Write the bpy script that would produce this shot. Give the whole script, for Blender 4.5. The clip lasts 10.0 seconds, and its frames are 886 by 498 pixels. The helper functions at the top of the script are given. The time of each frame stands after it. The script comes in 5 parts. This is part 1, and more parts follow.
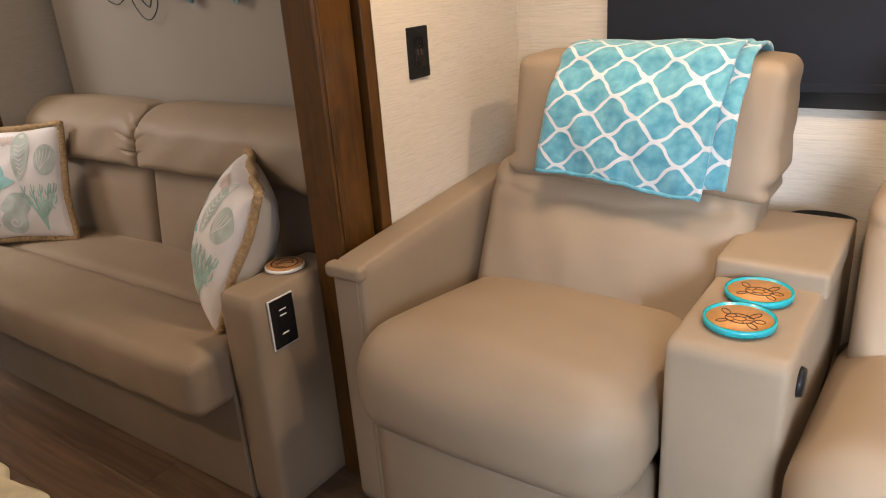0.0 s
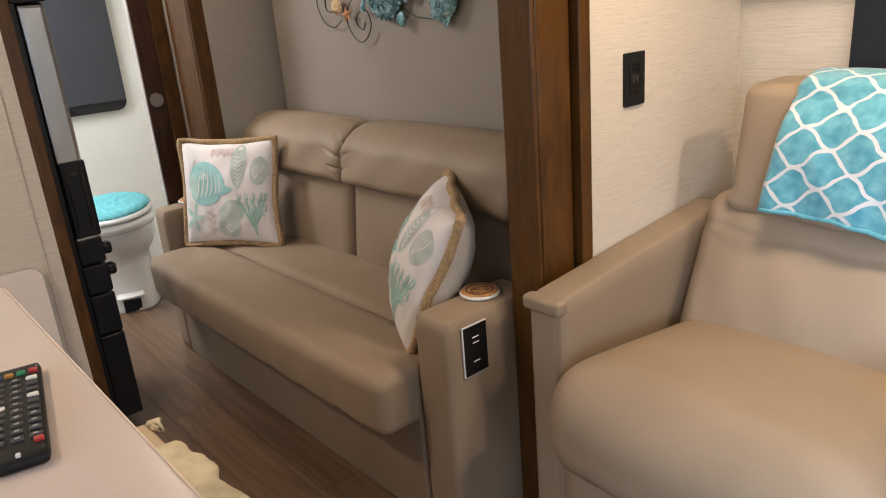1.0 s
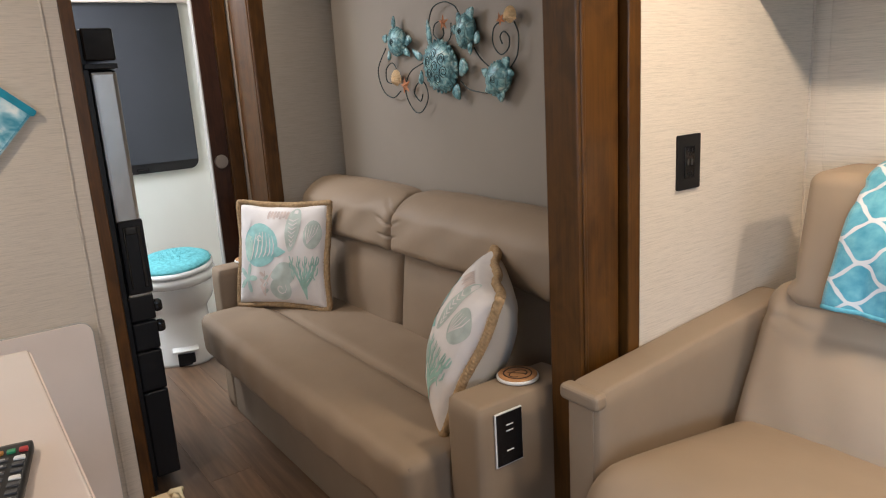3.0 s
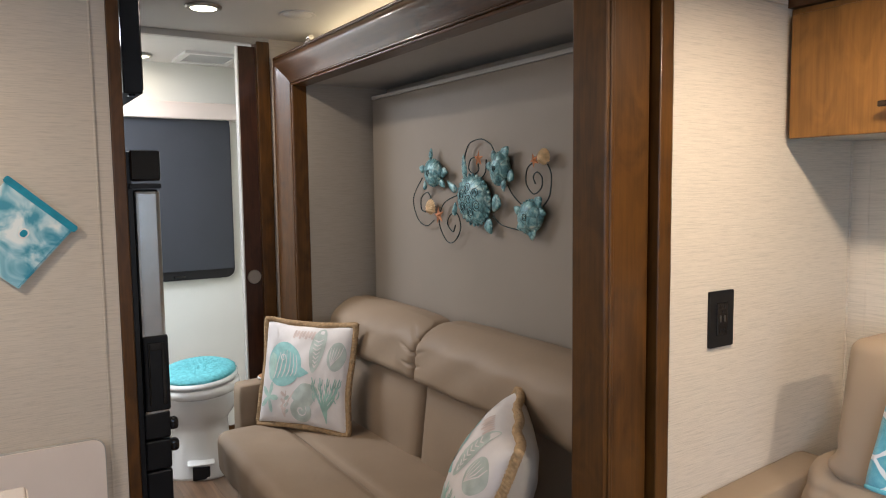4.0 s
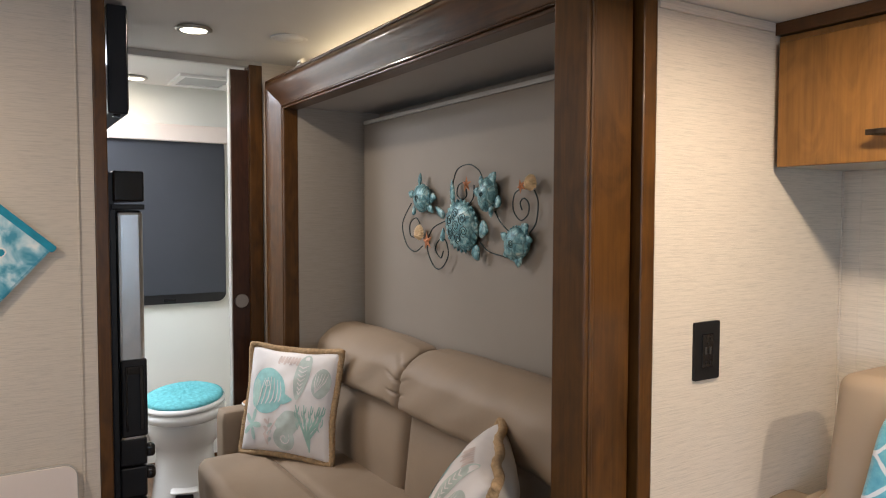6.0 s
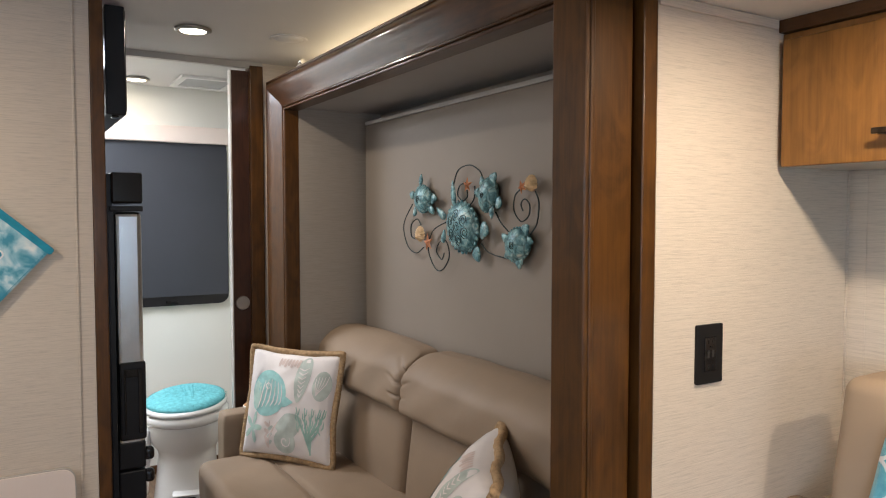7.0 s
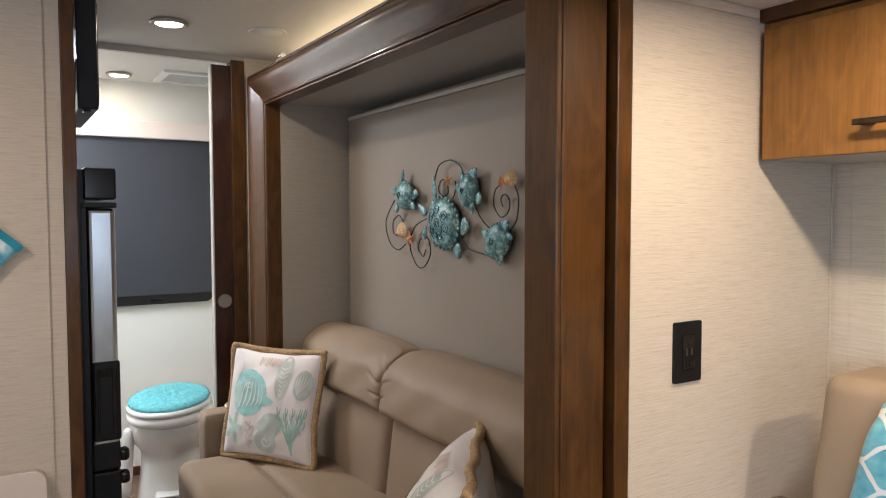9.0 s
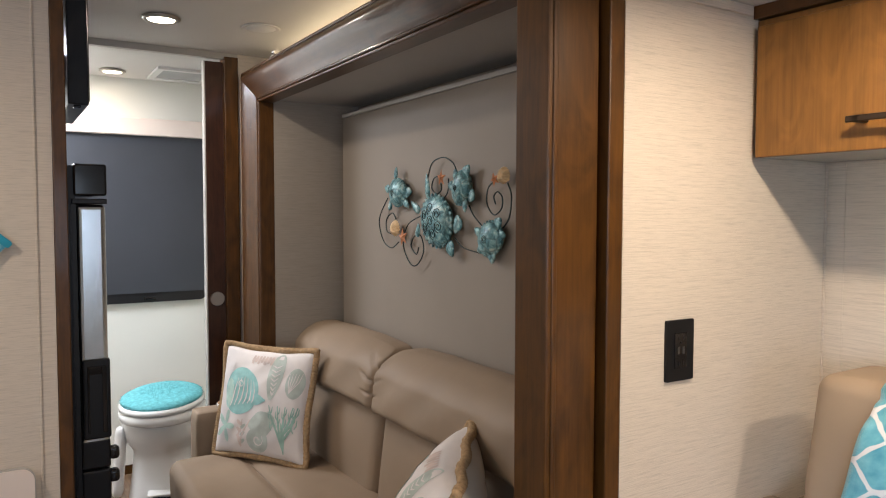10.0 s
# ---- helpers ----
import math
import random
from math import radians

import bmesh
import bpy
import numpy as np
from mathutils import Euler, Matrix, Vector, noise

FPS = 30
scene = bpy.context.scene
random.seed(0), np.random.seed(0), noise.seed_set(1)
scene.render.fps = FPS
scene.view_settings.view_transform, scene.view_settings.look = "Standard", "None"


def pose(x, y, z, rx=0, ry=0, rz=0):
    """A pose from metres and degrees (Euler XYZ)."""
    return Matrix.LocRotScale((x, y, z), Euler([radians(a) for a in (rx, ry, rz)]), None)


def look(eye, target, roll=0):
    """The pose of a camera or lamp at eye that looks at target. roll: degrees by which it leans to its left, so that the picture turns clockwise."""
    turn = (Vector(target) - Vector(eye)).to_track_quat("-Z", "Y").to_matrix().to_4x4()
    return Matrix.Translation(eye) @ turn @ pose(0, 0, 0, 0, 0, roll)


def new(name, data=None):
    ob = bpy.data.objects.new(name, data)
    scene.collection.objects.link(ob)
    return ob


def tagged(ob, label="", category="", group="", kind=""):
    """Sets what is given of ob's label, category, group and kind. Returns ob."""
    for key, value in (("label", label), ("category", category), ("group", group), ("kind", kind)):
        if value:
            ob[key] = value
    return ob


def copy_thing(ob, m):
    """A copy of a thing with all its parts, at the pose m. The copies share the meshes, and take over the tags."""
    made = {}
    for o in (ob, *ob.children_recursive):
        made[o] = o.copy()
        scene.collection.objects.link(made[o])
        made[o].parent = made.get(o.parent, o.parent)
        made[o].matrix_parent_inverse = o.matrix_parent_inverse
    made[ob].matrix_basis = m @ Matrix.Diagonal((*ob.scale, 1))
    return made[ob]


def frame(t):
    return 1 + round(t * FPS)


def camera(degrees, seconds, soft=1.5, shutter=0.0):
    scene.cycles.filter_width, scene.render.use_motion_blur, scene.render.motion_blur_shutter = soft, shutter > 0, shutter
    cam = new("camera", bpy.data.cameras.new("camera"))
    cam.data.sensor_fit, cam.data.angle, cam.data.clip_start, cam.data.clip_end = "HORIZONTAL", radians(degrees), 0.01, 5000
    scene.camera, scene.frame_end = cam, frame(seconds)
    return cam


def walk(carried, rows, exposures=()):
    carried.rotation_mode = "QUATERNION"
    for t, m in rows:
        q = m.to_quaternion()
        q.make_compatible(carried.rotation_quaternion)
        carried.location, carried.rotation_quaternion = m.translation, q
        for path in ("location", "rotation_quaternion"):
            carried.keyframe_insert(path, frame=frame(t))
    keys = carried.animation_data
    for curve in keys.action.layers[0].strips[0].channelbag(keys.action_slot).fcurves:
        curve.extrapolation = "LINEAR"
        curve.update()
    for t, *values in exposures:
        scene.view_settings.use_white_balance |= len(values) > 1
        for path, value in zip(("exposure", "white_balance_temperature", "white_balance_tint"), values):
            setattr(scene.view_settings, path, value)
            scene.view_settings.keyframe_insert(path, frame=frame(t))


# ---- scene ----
cam = camera(63.1, 10.0, soft=1.1)
PATH = [
    (0, (0.124, 0.097, 1.273), (-0.982, 1.601, 0.555), -4.2),
    (0.2, (0.121, 0.066, 1.278), (-1.084, 1.504, 0.588), -4.0),
    (0.5, (0.057, 0.087, 1.295), (-1.285, 1.405, 0.614), -4.8),
    (1, (0.022, 0.094, 1.294), (-1.43, 1.309, 0.65), -4.8),
    (1.5, (0.018, 0.107, 1.298), (-1.486, 1.269, 0.676), -4.9),
    (2, (0.021, 0.123, 1.305), (-1.501, 1.264, 0.688), -4.9),
    (2.2, (0.021, 0.13, 1.305), (-1.506, 1.264, 0.685), -4.9),
    (3.3, (0.018, 0.203, 1.327), (-1.616, 1.297, 0.962), -2.5),
    (3.5, (0.013, 0.209, 1.358), (-1.641, 1.295, 1.066), -1.8),
    (4, (0.004, 0.234, 1.384), (-1.685, 1.293, 1.211), -0.7),
    (4.5, (0.002, 0.251, 1.379), (-1.694, 1.304, 1.257), -0.3),
    (5, (0.002, 0.272, 1.376), (-1.692, 1.328, 1.266), -0.1),
    (5.5, (0.003, 0.287, 1.376), (-1.69, 1.347, 1.275), 0.1),
    (7, (-0.008, 0.327, 1.377), (-1.715, 1.365, 1.283), 0.0),
    (7.5, (-0.01, 0.345, 1.376), (-1.716, 1.384, 1.276), -0.1),
    (8, (-0.011, 0.36, 1.371), (-1.714, 1.403, 1.27), -0.1),
    (8.5, (-0.013, 0.381, 1.37), (-1.718, 1.421, 1.271), -0.1),
    (9, (-0.014, 0.394, 1.37), (-1.718, 1.437, 1.271), -0.1),
    (9.5, (-0.016, 0.411, 1.37), (-1.721, 1.452, 1.268), -0.2),
    (10, (-0.017, 0.412, 1.364), (-1.717, 1.461, 1.264), 0.1),
]
walk(cam, [(t, look(eye, target, roll)) for t, eye, target, roll in PATH],
     exposures=[(0, 0.04, 6950, 17), (1, 0.20, 6500, 14), (2.2, 0.22, 6200, 12.5), (4, 0.08, 6100, 12.5), (10, 0.10, 6250, 14)])

# ---- world and light ----
world = bpy.data.worlds.new("World")
scene.world = world
world.use_nodes = True
wn = world.node_tree
bg = wn.nodes["Background"]
sky = wn.nodes.new("ShaderNodeTexSky")
sky.sky_type, sky.sun_disc = "NISHITA", False
sky.sun_elevation, sky.sun_rotation = radians(40), radians(200)
wn.links.new(sky.outputs[0], bg.inputs[0])
bg.inputs[1].default_value = 0.12


def area(name, at, to, sx, sy, watts, colour, spread=180):
    """A rectangular lamp at a place, shining towards another."""
    d = bpy.data.lights.new(name, "AREA")
    d.shape, d.size, d.size_y, d.energy, d.color, d.spread = "RECTANGLE", sx, sy, watts, colour, radians(spread)
    ob = new(name, d)
    ob.matrix_world = look(at, to)
    return ob


def puck(name, at, watts, colour, spread=180, radius=0.035):
    """The light of one ceiling puck: a small disc shining down."""
    d = bpy.data.lights.new(name, "AREA")
    d.shape, d.size, d.energy, d.color, d.spread = "DISK", radius * 2, watts, colour, radians(spread)
    ob = new(name, d)
    ob.matrix_world = look(at, (at[0], at[1] + 0.001, at[2] - 1))
    return ob


WARM, DAY = (1.0, 0.81, 0.58), (0.66, 0.82, 1.0)
YB = 0.09          # the main body's shift along y beside the slide-out
puck("slide_puck_light", (-0.54, 1.46, 1.780), 7.2, WARM)
puck("slide_puck_light", (0.16, 1.46, 1.780), 10.5, WARM)
puck("hall_puck_light", (-2.52, 0.79 + YB, 1.982), 5.0, (1.0, 0.86, 0.68))
puck("room_fill_light", (1.26, -0.24, 1.982), 3.5, WARM)
# unseen lamp, added to brighten the end panel and the sofa
puck("room_fill_light", (-1.70, -0.35, 1.982), 11.0, WARM)
puck("bath_puck_light", (-3.84, 0.81 + YB, 2.03), 0.45, (1.0, 0.74, 0.42))
area("window_daylight", (-0.75, -1.17, 1.38), (-1.6, 1.6, 1.1), 1.2, 0.7, 6.0, DAY)
area("window_daylight", (1.45, -1.17, 1.30), (0.62, 1.2, 0.35), 1.1, 0.7, 22.0, DAY, 50)
area("window_daylight", (2.42, 0.35, 1.25), (0.0, 0.6, 1.0), 1.3, 0.8, 17.0, DAY)
area("frame_led_strip", (-1.95, 1.45, 1.90), (-1.95, 1.30, 2.05), 1.6, 0.02, 1.6, (1.0, 0.78, 0.46))
area("bath_skylight", (-3.45, 0.35, 2.03), (-3.45, 0.36, 0), 0.5, 0.4, 30.0, (0.93, 0.96, 1.0))

# ---- materials ----


def tree(name):
    m = bpy.data.materials.new(name)
    m.use_nodes = True
    nt = m.node_tree
    return m, nt, nt.nodes["Principled BSDF"]


def node(nt, kind, **values):
    n = nt.nodes.new(kind)
    for k, v in values.items():
        n.inputs[k.replace("_", " ")].default_value = v
    return n


def mapped(nt, scale, use_uv=False):
    tc, mp = nt.nodes.new("ShaderNodeTexCoord"), nt.nodes.new("ShaderNodeMapping")
    mp.inputs["Scale"].default_value = scale
    nt.links.new(tc.outputs["UV" if use_uv else "Object"], mp.inputs["Vector"])
    return mp


def ramp(nt, fac, stops):
    r = nt.nodes.new("ShaderNodeValToRGB")
    els = r.color_ramp.elements
    while len(els) < len(stops):
        els.new(0.5)
    for e, (p, c) in zip(els, stops):
        e.position, e.color = p, (*c, 1)
    nt.links.new(fac, r.inputs[0])
    return r.outputs[0]


def bump(nt, bsdf, fac, strength, dist):
    b = nt.nodes.new("ShaderNodeBump")
    b.inputs["Strength"].default_value, b.inputs["Distance"].default_value = strength, dist
    nt.links.new(fac, b.inputs["Height"])
    nt.links.new(b.outputs[0], bsdf.inputs["Normal"])
    return b


def vary(c, k):
    return tuple(min(1.0, v * k) for v in c)


def plain(name, c, rough=0.5, metal=0.0, amount=0.08, scale=6.0, grain=0.0, grain_scale=300.0, coat=0.0, spec=0.5):
    """A painted, moulded or metal surface with faint mottling and fine relief."""
    m, nt, b = tree(name)
    mp = mapped(nt, (scale,) * 3)
    n = node(nt, "ShaderNodeTexNoise", Scale=1.0, Detail=6.0)
    nt.links.new(mp.outputs[0], n.inputs["Vector"])
    nt.links.new(ramp(nt, n.outputs[0], [(0.3, vary(c, 1 - amount)), (0.7, vary(c, 1 + amount))]), b.inputs["Base Color"])
    b.inputs["Roughness"].default_value, b.inputs["Metallic"].default_value = rough, metal
    b.inputs["Coat Weight"].default_value = coat
    b.inputs["Specular IOR Level"].default_value = spec
    if grain:
        g = node(nt, "ShaderNodeTexNoise", Scale=grain_scale, Detail=3.0)
        nt.links.new(nt.nodes.new("ShaderNodeTexCoord").outputs["Object"], g.inputs["Vector"])
        bump(nt, b, g.outputs[0], grain, 0.002)
    return m


def leather(name, c):
    """Smooth upholstery leather: fine pebble, soft creases, slight mottling."""
    m, nt, b = tree(name)
    tc = nt.nodes.new("ShaderNodeTexCoord")
    big = node(nt, "ShaderNodeTexNoise", Scale=5.0, Detail=4.0)
    fine = node(nt, "ShaderNodeTexVoronoi", Scale=420.0)
    crease = node(nt, "ShaderNodeTexNoise", Scale=9.0, Detail=2.0, Distortion=0.6)
    for n in (big, fine, crease):
        nt.links.new(tc.outputs["Object"], n.inputs["Vector"])
    nt.links.new(ramp(nt, big.outputs[0], [(0.3, vary(c, 0.93)), (0.7, vary(c, 1.06))]), b.inputs["Base Color"])
    b.inputs["Roughness"].default_value, b.inputs["Specular IOR Level"].default_value = 0.55, 0.30
    first = bump(nt, b, crease.outputs[0], 0.10, 0.02)
    second = nt.nodes.new("ShaderNodeBump")
    second.inputs["Strength"].default_value, second.inputs["Distance"].default_value = 0.12, 0.0008
    nt.links.new(fine.outputs[0], second.inputs["Height"])
    nt.links.new(first.outputs[0], second.inputs["Normal"])
    nt.links.new(second.outputs[0], b.inputs["Normal"])
    return m


def wallpaper(name, c, along, dark=0.85):
    """Woven grasscloth paper: fine uneven threads that run level. along: the level axis, 0 for x or 1 for y."""
    m, nt, b = tree(name)
    sc = [90.0, 90.0, 700.0]
    sc[along] = 28.0
    thread, slub = node(nt, "ShaderNodeTexNoise", Scale=1.0, Detail=4.0), node(nt, "ShaderNodeTexNoise", Scale=1.0, Detail=3.0)
    nt.links.new(mapped(nt, tuple(sc)).outputs[0], thread.inputs["Vector"])
    sc2 = [30.0, 30.0, 330.0]
    sc2[along] = 9.0
    nt.links.new(mapped(nt, tuple(sc2)).outputs[0], slub.inputs["Vector"])
    mx = nt.nodes.new("ShaderNodeMath")
    mx.operation = "ADD"
    nt.links.new(thread.outputs[0], mx.inputs[0])
    nt.links.new(slub.outputs[0], mx.inputs[1])
    hf = nt.nodes.new("ShaderNodeMath")
    hf.operation = "MULTIPLY"
    hf.inputs[1].default_value = 0.5
    nt.links.new(mx.outputs[0], hf.inputs[0])
    nt.links.new(ramp(nt, hf.outputs[0], [(0.36, vary(c, dark)), (0.5, c), (0.62, vary(c, 1.06))]), b.inputs["Base Color"])
    b.inputs["Roughness"].default_value, b.inputs["Specular IOR Level"].default_value = 0.75, 0.25
    bump(nt, b, hf.outputs[0], 0.35, 0.002)
    return m


def timber(name, c, along, rough=0.35, coat=0.25, strong=0.5):
    """Stained timber with grain along one axis, pores and slow blotches."""
    m, nt, b = tree(name)
    sc = [130.0, 130.0, 130.0]
    sc[along] = 5.0
    n = node(nt, "ShaderNodeTexNoise", Scale=1.0, Detail=7.0, Distortion=0.7)
    nt.links.new(mapped(nt, tuple(sc)).outputs[0], n.inputs["Vector"])
    blot = node(nt, "ShaderNodeTexNoise", Scale=1.0, Detail=6.0, Distortion=1.6)
    sb = [16.0, 16.0, 16.0]
    sb[along] = 6.0
    nt.links.new(mapped(nt, tuple(sb)).outputs[0], blot.inputs["Vector"])
    mx = nt.nodes.new("ShaderNodeMix")
    mx.inputs[0].default_value = 0.62
    nt.links.new(n.outputs[0], mx.inputs[2])
    nt.links.new(blot.outputs[0], mx.inputs[3])
    nt.links.new(ramp(nt, mx.outputs[0], [(0.33, vary(c, 1 - strong)), (0.5, c), (0.68, vary(c, 1 + strong))]), b.inputs["Base Color"])
    b.inputs["Roughness"].default_value, b.inputs["Coat Weight"].default_value, b.inputs["Coat Roughness"].default_value = rough, coat, 0.09
    b.inputs["Specular IOR Level"].default_value = 0.32
    bump(nt, b, n.outputs[0], 0.08, 0.002)
    return m


def glow(name, c, strength):
    m, nt, b = tree(name)
    b.inputs["Base Color"].default_value = (*c, 1)
    b.inputs["Emission Color"].default_value, b.inputs["Emission Strength"].default_value = (*c, 1), strength
    return m


LEATHER = leather("taupe_leather", (0.280, 0.208, 0.144))
# the same leather with shade put into its colour, for base and back shells
LEATHER_SHADED = leather("taupe_leather_shaded", (0.235, 0.180, 0.130))
PAPER_Y = wallpaper("cream_grasscloth_y", (0.605, 0.535, 0.45), 1)
PAPER_X = wallpaper("cream_grasscloth_x", (0.605, 0.535, 0.45), 0)
TAUPE_Y = wallpaper("taupe_grasscloth", (0.34, 0.295, 0.245), 1, 0.90)
PANEL = plain("taupe_bed_panel", (0.265, 0.225, 0.185), 0.6, amount=0.05, scale=3, grain=0.08)
PANEL_EDGE = plain("grey_edge_band", (0.45, 0.43, 0.40), 0.35, amount=0.05)
WOOD_Z = timber("walnut_upright", (0.078, 0.031, 0.0050), 2, rough=0.40, coat=0.12, strong=0.45)
WOOD_X = timber("walnut_level", (0.070, 0.027, 0.0060), 0, rough=0.34, coat=0.42, strong=0.38)
WOOD_DK = timber("dark_walnut_door", (0.045, 0.016, 0.007), 2, rough=0.4)
CHERRY = timber("cherry_cabinet_wood", (0.225, 0.102, 0.024), 2, rough=0.40, coat=0.15, strong=0.30)
CEIL = plain("ceiling_white", (0.68, 0.66, 0.63), 0.55, amount=0.03, scale=2, grain=0.05, grain_scale=120)
BATHWALL = plain("bath_wall_white", (0.76, 0.76, 0.70), 0.45, amount=0.03, scale=2)
SHADE = plain("charcoal_blackout_shade", (0.040, 0.045, 0.055), 0.5, amount=0.08, scale=3)
# the charcoal shade again, darkened in colour for the dimmer slide-out window
SHADE_DARK = plain("charcoal_blackout_shade_dim", (0.014, 0.016, 0.022), 0.75, amount=0.1, scale=3, spec=0.2)
SHADE_RAIL = plain("black_shade_rail", (0.012, 0.012, 0.013), 0.3)
BLACK = plain("black_plastic", (0.009, 0.009, 0.010), 0.42, spec=0.3)
BLACK_GLOSS = plain("black_gloss_plastic", (0.010, 0.010, 0.011), 0.12)
STEEL = plain("brushed_steel", (0.52, 0.54, 0.55), 0.24, metal=1.0, amount=0.06, scale=20)
NICKEL = plain("satin_nickel", (0.42, 0.39, 0.35), 0.35, metal=1.0)
CHROME = plain("chrome", (0.8, 0.8, 0.8), 0.1, metal=1.0)
PORCELAIN = plain("white_porcelain_plastic", (0.80, 0.80, 0.78), 0.2, amount=0.02, coat=0.3)
WHITE = plain("white_plastic", (0.78, 0.77, 0.75), 0.35, amount=0.02)
TABLE = plain("cream_table_laminate", (0.70, 0.60, 0.54), 0.24, amount=0.03, coat=0.4)
TABLE.node_tree.nodes["Principled BSDF"].inputs["Coat Roughness"].default_value = 0.13
CREAM = plain("cream_laminate", (0.80, 0.70, 0.63), 0.5, amount=0.03)

# ---- building helpers ----


def thing(name, label, category, group="", at=(0, 0, 0)):
    ob = new(name)
    ob.empty_display_size = 0.1
    ob.location = at
    return tagged(ob, label, category, group)


def part(name, bm, material, parent=None, label="", smooth=False):
    """Links a bmesh, built in world places, as one mesh object under a thing or a part."""
    me = bpy.data.meshes.new(name)
    bmesh.ops.recalc_face_normals(bm, faces=bm.faces)
    bm.to_mesh(me)
    bm.free()
    me.materials.append(material)
    if smooth:
        if smooth == "angle":
            me.set_sharp_from_angle(angle=radians(32))
        me.polygons.foreach_set("use_smooth", [True] * len(me.polygons))
    ob = new(name, me)
    if parent is not None:
        ob.parent = parent
        at = Vector((0, 0, 0))
        p = parent
        while p is not None:
            at += p.location
            p = p.parent
        ob.location = -at
    if label:
        ob["label"] = label
    return ob


def setting(name, bm, material, label, category, smooth=False):
    return tagged(part(name, bm, material, None, "", smooth), label, category, "", "structure")


def box(bm, x0, x1, y0, y1, z0, z1, bevel=0.0, seg=2):
    r = bmesh.ops.create_cube(bm, size=1, matrix=Matrix.LocRotScale(((x0 + x1) / 2, (y0 + y1) / 2, (z0 + z1) / 2), None, (x1 - x0, y1 - y0, z1 - z0)))
    if bevel:
        bmesh.ops.bevel(bm, geom=list({e for v in r["verts"] for e in v.link_edges}), offset=bevel, segments=seg, affect="EDGES", profile=0.5)
    return bm


def boxes(*rows, bevel=0.0, seg=2):
    bm = bmesh.new()
    for r in rows:
        box(bm, *r, bevel=bevel, seg=seg)
    return bm


def soft(x0, x1, y0, y1, z0, z1, r, puff=(0, 0, 0), n=14, warp=None, bm=None):
    """A cushion: a box with rounded edges whose faces swell by puff along x, y and z; warp moves each point in the end."""
    bm = bm or bmesh.new()
    lo, hi = Vector((x0, y0, z0)), Vector((x1, y1, z1))
    c, h = (lo + hi) / 2, (hi - lo) / 2
    r = min(r, *h)
    ts = [-1 + 2 * i / n for i in range(n + 1)]
    grid = {}

    def put(a, b, d, axis, side):
        u = [0, 0, 0]
        u[axis], u[(axis + 1) % 3], u[(axis + 2) % 3] = side, a, b
        key = tuple(round(v, 5) for v in u)
        if key in grid:
            return grid[key]
        p = Vector([math.copysign(abs(v) ** 0.8, v) * h[i] if abs(v) < 1 else v * h[i] for i, v in enumerate(u)])
        core = Vector([max(-(h[i] - r), min(h[i] - r, p[i])) for i in range(3)])
        off = p - core
        if off.length > 1e-9:
            p = core + off.normalized() * r
        q = p.copy()
        for i in range(3):
            j, k = (i + 1) % 3, (i + 2) % 3
            w = (1 - (p[j] / h[j]) ** 2) * (1 - (p[k] / h[k]) ** 2)
            q[i] += puff[i] * w * (p[i] / h[i])
        q += c
        if warp:
            q = Vector(warp(q))
        grid[key] = bm.verts.new(q)
        return grid[key]

    for axis in range(3):
        for side in (-1, 1):
            for i in range(n):
                for j in range(n):
                    f = [put(ts[i], ts[j], 0, axis, side), put(ts[i + 1], ts[j], 0, axis, side), put(ts[i + 1], ts[j + 1], 0, axis, side), put(ts[i], ts[j + 1], 0, axis, side)]
                    bm.faces.new(f)
    return bm


def tube(pts, radius, closed=False, sides=8, bm=None):
    """A round tube along points."""
    bm = bm or bmesh.new()
    pts = [Vector(p) for p in pts]
    n, rings, up = len(pts), [], None
    for i, p in enumerate(pts):
        a, b = pts[i - 1] if (closed or i) else p, pts[(i + 1) % n] if (closed or i < n - 1) else p
        d = (b - a).normalized()
        if up is None:
            up = d.orthogonal().normalized()
        up = (up - d * up.dot(d)).normalized()
        s = d.cross(up)
        rad = radius(i / (n - 1)) if callable(radius) else radius
        rings.append([bm.verts.new(p + (up * math.cos(t) + s * math.sin(t)) * rad) for t in [2 * math.pi * k / sides for k in range(sides)]])
    for i in range(n if closed else n - 1):
        r0, r1 = rings[i], rings[(i + 1) % n]
        for k in range(sides):
            bm.faces.new((r0[k], r0[(k + 1) % sides], r1[(k + 1) % sides], r1[k]))
    if not closed:
        bm.faces.new(rings[0][::-1])
        bm.faces.new(rings[-1])
    return bm


def lathe(profile, at, sides=32, sx=1.0, sy=1.0, bm=None, turn=0.0):
    """A turned shape from (radius, z) pairs round an upright axis."""
    bm = bm or bmesh.new()
    rings = []
    for r, z in profile:
        ring = []
        for k in range(sides):
            a = 2 * math.pi * k / sides
            x, y = r * sx * math.cos(a), r * sy * math.sin(a)
            ring.append(bm.verts.new((at[0] + x * math.cos(turn) - y * math.sin(turn), at[1] + x * math.sin(turn) + y * math.cos(turn), at[2] + z)))
        rings.append(ring)
    for r0, r1 in zip(rings, rings[1:]):
        for k in range(sides):
            bm.faces.new((r0[k], r0[(k + 1) % sides], r1[(k + 1) % sides], r1[k]))
    bm.faces.new(rings[0][::-1])
    bm.faces.new(rings[-1])
    return bm


